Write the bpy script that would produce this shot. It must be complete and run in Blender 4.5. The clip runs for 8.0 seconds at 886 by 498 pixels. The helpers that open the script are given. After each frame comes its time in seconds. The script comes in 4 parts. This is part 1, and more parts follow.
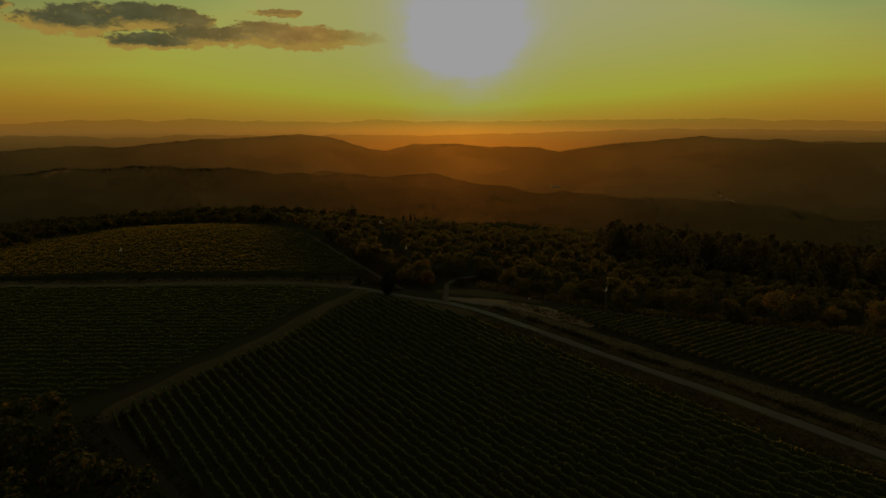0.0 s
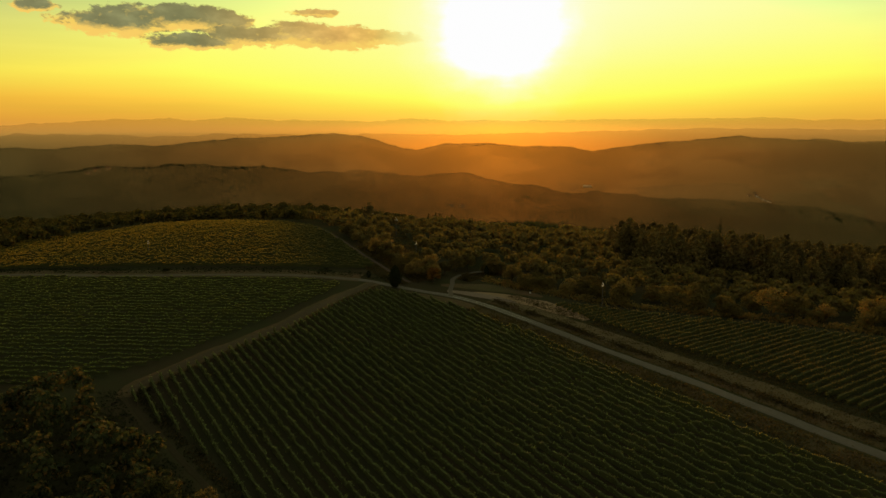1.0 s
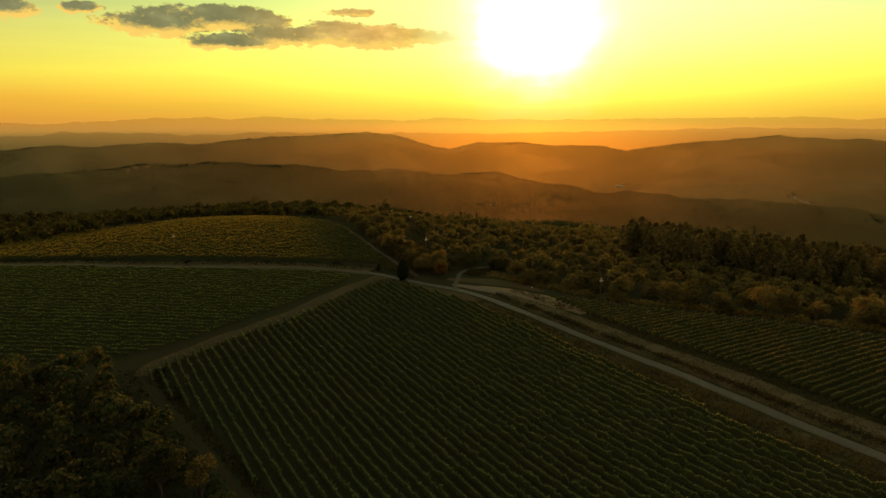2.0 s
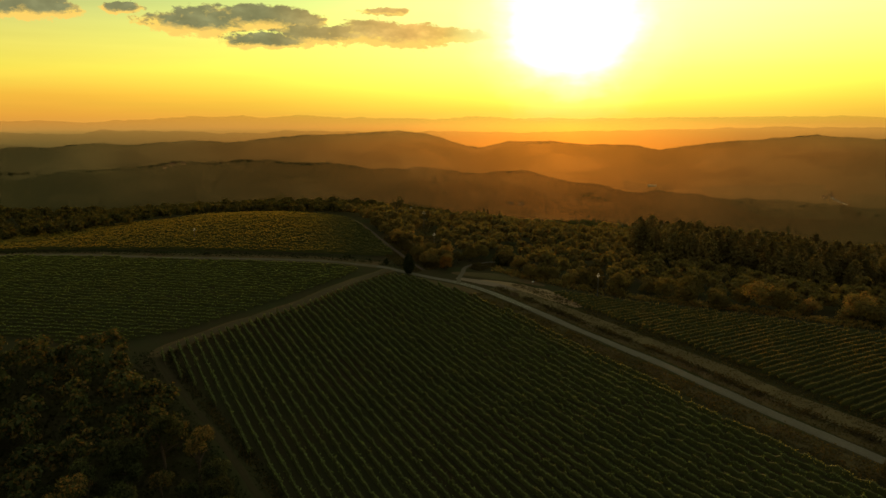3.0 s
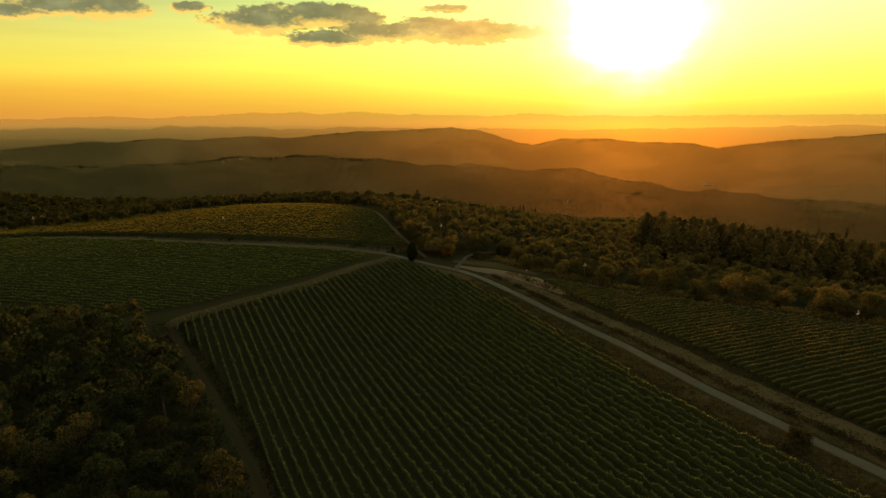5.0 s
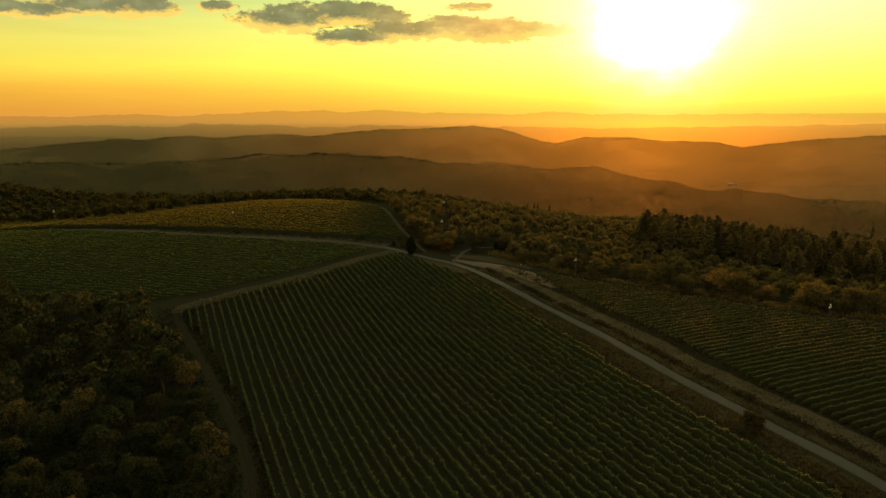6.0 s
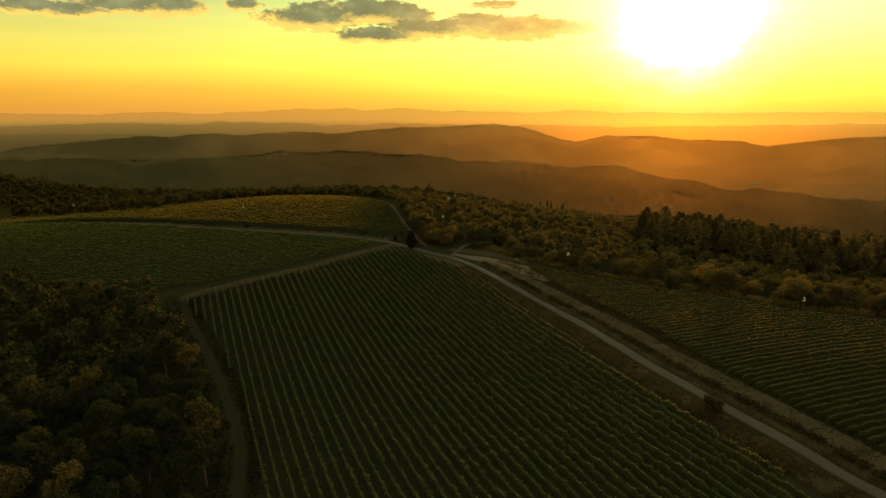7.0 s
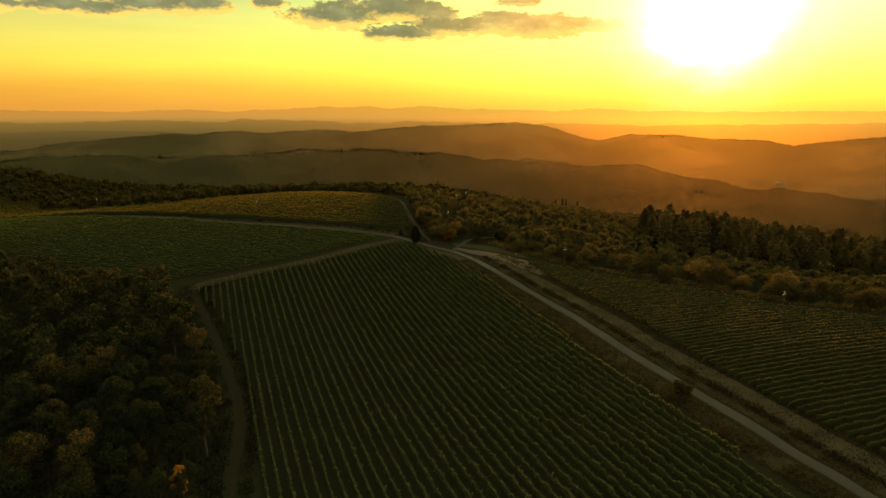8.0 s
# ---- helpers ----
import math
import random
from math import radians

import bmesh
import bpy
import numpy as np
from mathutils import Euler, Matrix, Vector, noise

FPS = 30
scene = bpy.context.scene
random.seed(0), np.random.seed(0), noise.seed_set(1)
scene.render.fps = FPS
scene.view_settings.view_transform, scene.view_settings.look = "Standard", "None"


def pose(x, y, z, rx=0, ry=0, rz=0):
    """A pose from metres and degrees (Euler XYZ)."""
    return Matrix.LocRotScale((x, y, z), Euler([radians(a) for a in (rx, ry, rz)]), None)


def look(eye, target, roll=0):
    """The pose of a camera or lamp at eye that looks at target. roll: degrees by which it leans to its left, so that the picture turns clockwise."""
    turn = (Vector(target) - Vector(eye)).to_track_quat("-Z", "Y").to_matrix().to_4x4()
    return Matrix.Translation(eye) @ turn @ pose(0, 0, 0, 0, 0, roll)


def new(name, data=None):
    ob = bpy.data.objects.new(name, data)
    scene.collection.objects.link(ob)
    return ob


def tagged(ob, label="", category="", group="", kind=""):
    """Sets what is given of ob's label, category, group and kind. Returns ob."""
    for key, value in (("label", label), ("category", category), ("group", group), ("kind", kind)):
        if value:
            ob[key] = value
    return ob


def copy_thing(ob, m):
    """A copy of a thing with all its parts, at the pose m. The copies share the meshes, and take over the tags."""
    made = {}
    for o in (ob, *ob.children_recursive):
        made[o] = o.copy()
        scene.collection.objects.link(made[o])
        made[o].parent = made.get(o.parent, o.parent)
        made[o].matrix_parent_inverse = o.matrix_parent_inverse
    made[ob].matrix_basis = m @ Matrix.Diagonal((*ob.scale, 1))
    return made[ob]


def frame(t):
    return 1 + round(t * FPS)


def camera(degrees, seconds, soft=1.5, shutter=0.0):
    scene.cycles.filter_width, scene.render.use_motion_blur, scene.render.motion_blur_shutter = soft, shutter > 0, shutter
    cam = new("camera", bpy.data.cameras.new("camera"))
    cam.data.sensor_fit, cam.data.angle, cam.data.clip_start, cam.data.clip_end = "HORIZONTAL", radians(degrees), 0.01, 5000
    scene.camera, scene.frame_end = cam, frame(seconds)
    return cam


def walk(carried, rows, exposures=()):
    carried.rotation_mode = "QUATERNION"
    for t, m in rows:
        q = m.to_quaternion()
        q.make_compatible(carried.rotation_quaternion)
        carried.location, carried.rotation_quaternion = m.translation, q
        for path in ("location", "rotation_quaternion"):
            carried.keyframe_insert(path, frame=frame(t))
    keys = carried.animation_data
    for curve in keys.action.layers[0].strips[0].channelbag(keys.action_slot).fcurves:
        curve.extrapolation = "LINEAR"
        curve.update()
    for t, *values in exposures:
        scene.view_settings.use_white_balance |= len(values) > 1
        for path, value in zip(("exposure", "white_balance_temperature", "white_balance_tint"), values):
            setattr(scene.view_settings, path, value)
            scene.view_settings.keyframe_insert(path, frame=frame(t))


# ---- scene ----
cam = camera(65.7, 8.0)
ROWS = [
    (0, -0.30, 0.99, 68.66, -41.36, -11.31, -0.03),
    (0.5, -0.33, -5.84, 69.14, -39.97, -11.35, -0.02),
    (1, -0.06, -12.56, 69.55, -38.55, -11.39, -0.03),
    (1.5, 0.51, -19.19, 69.91, -37.13, -11.43, -0.03),
    (3, 4.02, -38.66, 70.70, -33.02, -11.59, -0.06),
    (3.5, 5.71, -45.04, 70.89, -31.76, -11.65, -0.07),
    (4, 7.62, -51.38, 71.07, -30.57, -11.71, -0.09),
    (4.5, 9.70, -57.70, 71.24, -29.44, -11.78, -0.11),
    (6, 16.44, -76.50, 71.77, -26.39, -12.00, -0.19),
    (6.5, 18.64, -82.74, 71.97, -25.45, -12.08, -0.22),
    (7, 20.69, -88.96, 72.21, -24.52, -12.16, -0.25),
    (7.5, 22.52, -95.17, 72.49, -23.58, -12.24, -0.29),
    (8, 24.02, -101.37, 72.81, -22.59, -12.32, -0.33),
]
walk(cam, [(t, pose(x, y, z, 90 + pitch, roll, yaw)) for t, x, y, z, yaw, pitch, roll in ROWS],
     exposures=[(0.0, -1.75), (0.1, -1.2), (0.2, -0.72), (0.3, -0.38), (0.4, -0.26), (0.5, -0.22), (0.6, -0.21), (1.2, -0.18), (1.7, -0.14), (3.0, -0.06), (4.5, 0.0), (6.0, 0.06), (8.0, 0.17)])

# ---- light: low evening sun behind the hills, hazy sky ----
SUN_AZ, SUN_EL = 43.2, 6.0
SUN_WAY = Vector((math.sin(radians(SUN_AZ)) * math.cos(radians(SUN_EL)), math.cos(radians(SUN_AZ)) * math.cos(radians(SUN_EL)), math.sin(radians(SUN_EL))))
sun_data = bpy.data.lights.new("sun", "SUN")
sun_data.energy, sun_data.angle, sun_data.color = 2.1, radians(2.0), (1.0, 0.50, 0.16)
sun = new("sun", sun_data)
sun.matrix_world = look(SUN_WAY * 3000, (0, 0, 0))


class Graph:
    """Short hand for a node tree."""

    def __init__(self, tree):
        self.tree = tree
        tree.nodes.clear()

    def node(self, kind, out=0, **sets):
        n = self.tree.nodes.new(kind)
        for key, value in sets.items():
            if key.startswith("i_"):
                place = key[2:]
                socket = n.inputs[int(place) if place.isdigit() else place.replace("_", " ")]
                self.feed(socket, value)
            elif key == "operation":
                n.operation = value
            elif key == "use_clamp":
                n.use_clamp = value
        return n.outputs[out] if len(n.outputs) else n

    def feed(self, socket, value):
        if isinstance(value, bpy.types.NodeSocket):
            self.tree.links.new(value, socket)
        else:
            socket.default_value = (*value, 1) if socket.type == "RGBA" and len(value) == 3 else value

    def math(self, operation, a, b=0.0, c=0.0, clamp=False):
        return self.node("ShaderNodeMath", operation=operation, use_clamp=clamp, i_0=a, i_1=b, i_2=c)

    def ramp(self, value, stops, mode="LINEAR"):
        n = self.tree.nodes.new("ShaderNodeValToRGB")
        n.color_ramp.interpolation = mode
        while len(n.color_ramp.elements) < len(stops):
            n.color_ramp.elements.new(0.5)
        for e, (place, colour) in zip(n.color_ramp.elements, stops):
            e.position = place
            e.color = (*colour, 1) if isinstance(colour, tuple) else (colour, colour, colour, 1)
        self.tree.links.new(value, n.inputs[0])
        return n.outputs[0]

    def mix(self, fac, a, b, how="MIX"):
        n = self.tree.nodes.new("ShaderNodeMix")
        n.data_type, n.blend_type, n.clamp_factor = "RGBA", how, True
        for socket, value in ((n.inputs[0], fac), (n.inputs[6], a), (n.inputs[7], b)):
            self.feed(socket, (*value, 1) if isinstance(value, tuple) and len(value) == 3 else value)
        return n.outputs[2]

    def noise(self, vector, scale, detail=4, rough=0.55, distort=0.0):
        return self.node("ShaderNodeTexNoise", i_Vector=vector, i_Scale=scale, i_Detail=detail, i_Roughness=rough, i_Distortion=distort)


# The clouds that hang left of the sun: azimuth, elevation, half width, half height in degrees.
CLOUDS = (
    (13.9, 6.45, 4.0, 1.08), (18.6, 6.95, 5.0, 0.98), (21.4, 6.75, 2.3, 0.98), (19.4, 5.24, 4.0, 0.62), (22.6, 5.70, 2.8, 0.80), (24.9, 5.78, 2.0, 0.76),
    (27.6, 6.05, 3.2, 1.05), (30.2, 5.78, 3.7, 0.98), (33.8, 5.85, 3.2, 0.56), (28.5, 7.62, 2.2, 0.34), (9.0, 7.25, 1.4, 0.46), (3.4, 6.95, 3.4, 0.80),
    (0.0, 6.72, 3.8, 0.62), (-4.6, 6.32, 4.8, 0.52), (-9.8, 6.2, 3.0, 0.54),
)


def build_sky():
    world = bpy.data.worlds.new("evening_sky")
    scene.world = world
    world.use_nodes = True
    g = Graph(world.node_tree)
    way = g.node("ShaderNodeTexCoord")
    parts = g.tree.nodes.new("ShaderNodeSeparateXYZ")
    g.tree.links.new(way, parts.inputs[0])
    x, y, z = parts.outputs
    el = g.math("MULTIPLY", g.math("ARCSINE", z), 180 / math.pi)
    drift = g.math("ADD", el, 0.14)
    az = g.math("MULTIPLY", g.math("ARCTAN2", x, y), 180 / math.pi)
    dot = g.node("ShaderNodeVectorMath", out=1, operation="DOT_PRODUCT", i_0=way, i_1=tuple(SUN_WAY))
    off = g.math("MULTIPLY", g.math("ARCCOSINE", g.math("MINIMUM", dot, 0.999999)), 180 / math.pi)
    # haze layered near the horizon, thinning upward
    lift = g.math("DIVIDE", g.math("ADD", el, 2.0), 92.0, clamp=True)
    rise = lambda deg: (deg + 2.0) / 92.0
    base = g.ramp(lift, [(0.0, (0.45, 0.17, 0.03)), (rise(-0.8), (0.84, 0.33, 0.045)), (rise(1.0), (1.0, 0.47, 0.050)), (rise(2.8), (1.0, 0.77, 0.085)),
                         (rise(5.2), (0.80, 0.68, 0.14)), (rise(8.0), (0.46, 0.47, 0.19)), (rise(14), (0.56, 0.49, 0.21)), (rise(32), (0.42, 0.40, 0.25)), (1.0, (0.38, 0.385, 0.33))])
    streak = g.noise(g.node("ShaderNodeCombineXYZ", i_0=g.math("MULTIPLY", az, 0.05), i_1=g.math("MULTIPLY", el, 0.75), i_2=3.1), 1.0, 3)
    base = g.mix(0.5, base, g.mix(1.0, base, g.ramp(streak, [(0.3, 0.80), (0.7, 1.0)]), "MULTIPLY"))
    # deeper orange low in the sky, away from the sun
    deep = g.math("MULTIPLY", g.ramp(g.math("DIVIDE", off, 60.0, clamp=True), [(0.28, 0.0), (0.46, 0.7), (0.72, 0.0)]), g.ramp(lift, [(rise(-1.0), 1.0), (rise(1.5), 1.0), (rise(5.5), 0.0)]))
    base = g.mix(deep, base, g.mix(1.0, base, (1.0, 0.90, 0.90), "MULTIPLY"))
    # the side away from the sun is dim
    away = g.ramp(g.math("DIVIDE", off, 180.0), [(0.0, 1.0), (0.22, 0.98), (0.42, 0.76), (0.75, 0.54), (1.0, 0.46)])
    base = g.mix(1.0, base, away, "MULTIPLY")
    sky = g.tree.nodes.new("ShaderNodeTexSky")
    sky.sky_type, sky.sun_disc, sky.dust_density = "NISHITA", False, 4.0
    sky.sun_elevation, sky.sun_rotation = radians(SUN_EL), radians(SUN_AZ)
    base = g.mix(1.0, base, g.mix(1.0, sky.outputs[0], (0.02, 0.02, 0.02), "MULTIPLY"), "ADD")
    near = g.math("DIVIDE", off, 60.0, clamp=True)
    glow = g.ramp(near, [(0.0, (0.60, 0.75, 0.10)), (0.08, (0.50, 0.68, 0.05)), (0.16, (0.34, 0.52, 0.02)), (0.28, (0.20, 0.42, 0.02)), (0.42, (0.13, 0.29, 0.012)), (0.66, (0.05, 0.11, 0.006)), (1.0, (0.0, 0.0, 0.0))])
    low = g.ramp(lift, [(rise(-1.0), 0.40), (rise(0.2), 0.72), (rise(1.8), 1.0), (rise(4), 1.0)])
    base = g.mix(1.0, base, g.mix(1.0, glow, low, "MULTIPLY"), "ADD")
    # the washed-out light round the sun
    rough = g.noise(g.node("ShaderNodeCombineXYZ", i_0=g.math("MULTIPLY", az, 0.3), i_1=g.math("MULTIPLY", el, 0.6), i_2=0.0), 1.0, 3)
    dx = g.math("MULTIPLY", g.math("SUBTRACT", az, SUN_AZ), 0.97)
    dy = g.math("SUBTRACT", el, SUN_EL + 0.95)
    core = g.math("SQRT", g.math("ADD", g.math("MULTIPLY", dx, dx), g.math("MULTIPLY", dy, dy)))
    core = g.math("ADD", core, g.math("MULTIPLY", g.math("SUBTRACT", rough, 0.5), 2.6))
    core = g.ramp(g.math("DIVIDE", core, 12.0, clamp=True), [(0.0, 1.0), (0.27, 0.95), (0.36, 0.66), (0.44, 0.26), (0.54, 0.07), (0.72, 0.0)])
    base = g.mix(1.0, base, g.mix(1.0, core, (0.75, 0.85, 1.15), "MULTIPLY"), "ADD")
    # the high pale veil on the far side of the sun
    veil = g.ramp(g.math("DIVIDE", g.math("SUBTRACT", az, 40.0), 30.0, clamp=True), [(0.0, 0.0), (0.4, 1.0), (1.0, 0.6)])
    veil = g.math("MULTIPLY", veil, g.ramp(lift, [(rise(3.0), 0.0), (rise(7.5), 1.0), (rise(20), 0.3), (rise(40), 0.0)]))
    base = g.mix(1.0, base, g.mix(1.0, veil, (0.12, 0.22, 0.16), "MULTIPLY"), "ADD")
    base = g.mix(1.0, base, (1.13, 1.13, 1.13), "DARKEN")
    # painted haze glow below the horizon, brightest under the sun, shown through far land
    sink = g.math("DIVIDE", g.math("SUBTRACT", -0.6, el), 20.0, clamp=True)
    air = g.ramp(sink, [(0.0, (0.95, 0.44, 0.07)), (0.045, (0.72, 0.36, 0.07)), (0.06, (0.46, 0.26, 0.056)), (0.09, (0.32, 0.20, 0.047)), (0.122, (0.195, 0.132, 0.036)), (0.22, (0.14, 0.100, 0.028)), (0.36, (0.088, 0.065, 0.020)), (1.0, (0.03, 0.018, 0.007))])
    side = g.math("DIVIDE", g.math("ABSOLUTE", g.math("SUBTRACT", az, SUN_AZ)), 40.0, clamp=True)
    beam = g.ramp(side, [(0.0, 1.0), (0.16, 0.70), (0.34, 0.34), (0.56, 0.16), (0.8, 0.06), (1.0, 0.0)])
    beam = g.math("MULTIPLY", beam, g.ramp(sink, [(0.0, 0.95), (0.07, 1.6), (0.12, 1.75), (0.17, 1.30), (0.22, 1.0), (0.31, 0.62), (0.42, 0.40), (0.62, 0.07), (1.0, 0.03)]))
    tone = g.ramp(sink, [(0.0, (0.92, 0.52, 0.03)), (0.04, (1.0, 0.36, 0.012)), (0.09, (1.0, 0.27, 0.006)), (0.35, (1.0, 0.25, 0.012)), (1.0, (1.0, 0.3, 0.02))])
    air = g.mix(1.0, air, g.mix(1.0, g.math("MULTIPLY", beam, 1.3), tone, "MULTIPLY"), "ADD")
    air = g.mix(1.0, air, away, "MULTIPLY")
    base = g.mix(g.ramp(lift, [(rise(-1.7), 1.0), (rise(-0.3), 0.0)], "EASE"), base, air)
    # clouds
    where = g.node("ShaderNodeCombineXYZ", i_0=g.math("MULTIPLY", az, 0.70), i_1=g.math("MULTIPLY", el, 1.25), i_2=0.0)
    aside = g.node("ShaderNodeVectorMath", operation="ADD", i_0=where, i_1=(31.0, 17.0, 5.0))
    cloud_az = g.math("ADD", az, g.math("MULTIPLY", g.math("SUBTRACT", g.noise(where, 0.55, 4, 0.55), 0.5), 3.2))
    drift = g.math("ADD", drift, g.math("MULTIPLY", g.math("SUBTRACT", g.noise(aside, 0.8, 4, 0.6), 0.5), 1.15))
    mass = core_mass = None
    for ca, ce, wide, high in CLOUDS:
        u = g.math("DIVIDE", g.math("SUBTRACT", cloud_az, ca), wide)
        v = g.math("DIVIDE", g.math("SUBTRACT", drift, ce), high)
        one = g.math("SUBTRACT", 1.0, g.math("ADD", g.math("MULTIPLY", u, u), g.math("MULTIPLY", v, v)))
        mass = one if mass is None else g.math("MAXIMUM", mass, one)
        # the dim heart sits higher than the lit underside
        v = g.math("SUBTRACT", v, 0.36)
        one = g.math("SUBTRACT", 0.98, g.math("ADD", g.math("MULTIPLY", u, u), g.math("MULTIPLY", v, v)))
        core_mass = one if core_mass is None else g.math("MAXIMUM", core_mass, one)
    fluff = g.noise(where, 1.7, 8, 0.60, 0.3)
    puff = g.math("MULTIPLY", g.math("SUBTRACT", fluff, 0.50), 2.6)
    body = g.math("ADD", g.math("ADD", g.math("MAXIMUM", mass, -1.5), g.math("MULTIPLY", puff, 0.75)), 0.10)
    cover = g.ramp(body, [(0.02, 0.0), (0.14, 0.5), (0.32, 1.0), (1.0, 1.0)])
    thick = g.ramp(g.math("ADD", g.math("MAXIMUM", core_mass, -1.5), puff), [(0.0, 0.0), (0.16, 0.55), (0.60, 1.0)])
    toward = g.ramp(g.math("DIVIDE", off, 40.0, clamp=True), [(0.12, (0.92, 0.64, 0.12)), (0.32, (0.88, 0.53, 0.14)), (0.42, (0.62, 0.43, 0.13)), (0.6, (0.27, 0.26, 0.11)), (1.0, (0.27, 0.27, 0.125))])
    toward = g.mix(1.0, toward, g.ramp(g.noise(where, 0.9, 3, 0.5), [(0.32, 0.85), (0.5, 1.0), (0.72, 1.3)]), "MULTIPLY")
    rim = g.mix(0.85, base, (1.08, 0.68, 0.13))
    shade = g.mix(thick, rim, toward)
    under = g.math("ADD", g.math("SUBTRACT", mass, core_mass), g.math("MULTIPLY", puff, 0.35))
    shade = g.mix(g.ramp(under, [(0.30, 0.0), (0.62, 0.9)]), shade, (1.08, 0.70, 0.15))
    near_sun = g.ramp(g.math("DIVIDE", off, 12.0, clamp=True), [(0.45, 0.0), (0.85, 1.0)])
    base = g.mix(g.math("MULTIPLY", cover, near_sun), base, shade)
    back = g.node("ShaderNodeBackground", i_Color=base, i_Strength=1.0)
    g.node("ShaderNodeOutputWorld", i_Surface=back)


build_sky()

# ---- materials ----
def material(name, build):
    m = bpy.data.materials.new(name)
    m.use_nodes = True
    g = Graph(m.node_tree)
    surface, relief = build(g)
    g.node("ShaderNodeOutputMaterial", i_Surface=surface)
    return m


def position(g):
    return g.node("ShaderNodeNewGeometry")


def bump(g, height, strength, distance):
    return g.node("ShaderNodeBump", i_Height=height, i_Strength=strength, i_Distance=distance)


def chance(g):
    return g.node("ShaderNodeObjectInfo", out=5)


def island(g):
    return g.node("ShaderNodeNewGeometry", out=8)


def matte(g, colour, normal=None, rough=0.9, spec=0.2):
    sets = dict(i_Base_Color=colour, i_Roughness=rough, i_Specular_IOR_Level=spec)
    if normal is not None:
        sets["i_Normal"] = normal
    return g.node("ShaderNodeBsdfPrincipled", **sets)


def leaves(name, young, old, turned, share, glow=0.40, spread=0.8, mist=0.0, tufts=False, varied=False, slope=None):
    """Foliage: green from leaf to leaf and tree to tree, some of it turned by autumn, light coming through the blades."""

    def build(g):
        leaf, tree = island(g), chance(g)
        place = g.noise(position(g), 0.045, 3, 0.6)
        colour = g.mix(leaf, old, young)
        vary = g.math("ADD", g.math("MULTIPLY", tree, spread), g.math("MULTIPLY", place, 0.8 - spread))
        pick = g.math("ADD", g.math("MULTIPLY", leaf, 0.45), vary)
        colour = g.mix(g.ramp(pick, [(1.0 - share, 0.0), (min(1.0, 1.22 - share), 1.0)]), colour, turned)
        broad = g.noise(position(g), 0.35, 3)
        colour = g.mix(0.6, colour, g.mix(1.0, colour, g.ramp(broad, [(0.3, 0.68), (0.7, 1.25)]), "MULTIPLY"))
        if varied:
            colour = g.mix(1.0, colour, g.ramp(tree, [(0.0, 0.52), (0.6, 0.86), (1.0, 1.3)]), "MULTIPLY")
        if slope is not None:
            # leaves change colour past a line: its point, the way across and the colours
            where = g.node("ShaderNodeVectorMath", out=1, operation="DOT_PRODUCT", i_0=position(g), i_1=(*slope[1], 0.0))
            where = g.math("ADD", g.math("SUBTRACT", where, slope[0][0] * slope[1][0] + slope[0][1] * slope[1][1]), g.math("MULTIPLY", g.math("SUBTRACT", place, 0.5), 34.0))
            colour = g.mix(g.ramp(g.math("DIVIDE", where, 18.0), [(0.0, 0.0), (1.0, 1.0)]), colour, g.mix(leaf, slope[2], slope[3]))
        if tufts:
            colour = g.mix(1.0, colour, g.ramp(g.noise(position(g), 1.1, 2), [(0.34, 0.72), (0.66, 1.32)]), "MULTIPLY")
        front = matte(g, colour, rough=0.75, spec=0.04)
        back = g.node("ShaderNodeBsdfTranslucent", i_Color=g.mix(0.5, colour, g.mix(1.0, colour, (1.6, 1.5, 0.5), "MULTIPLY")))
        both = g.node("ShaderNodeMixShader", i_0=glow, i_1=front, i_2=back)
        # mist imitates haze by letting the background show through the blades
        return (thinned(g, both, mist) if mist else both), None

    return material(name, build)


def earthy(name, low, high, spots, scale, relief=0.5, wet=0.9, gloss=0.03):
    """Soil, gravel or dry grass: two colours at two scales and scattered spots."""

    def build(g):
        p = position(g)
        wide, fine = g.noise(p, scale * 0.07, 4), g.noise(p, scale, 6, 0.65)
        colour = g.mix(g.ramp(wide, [(0.3, 0.0), (0.7, 1.0)]), low, high)
        colour = g.mix(g.ramp(fine, [(0.45, 0.0), (0.75, 0.8)]), colour, spots)
        return matte(g, colour, bump(g, fine, relief, 0.15), rough=wet, spec=gloss), None

    return material(name, build)


def plain(name, colour, rough=0.6, spec=0.4, metal=0.0, grain=25.0):
    def build(g):
        n = g.noise(position(g), grain, 4)
        shade = g.mix(1.0, colour, g.ramp(n, [(0.25, 0.72), (0.75, 1.12)]), "MULTIPLY")
        return g.node("ShaderNodeBsdfPrincipled", i_Base_Color=shade, i_Roughness=rough, i_Specular_IOR_Level=spec, i_Metallic=metal, i_Normal=bump(g, n, 0.2, 0.02)), None

    return material(name, build)


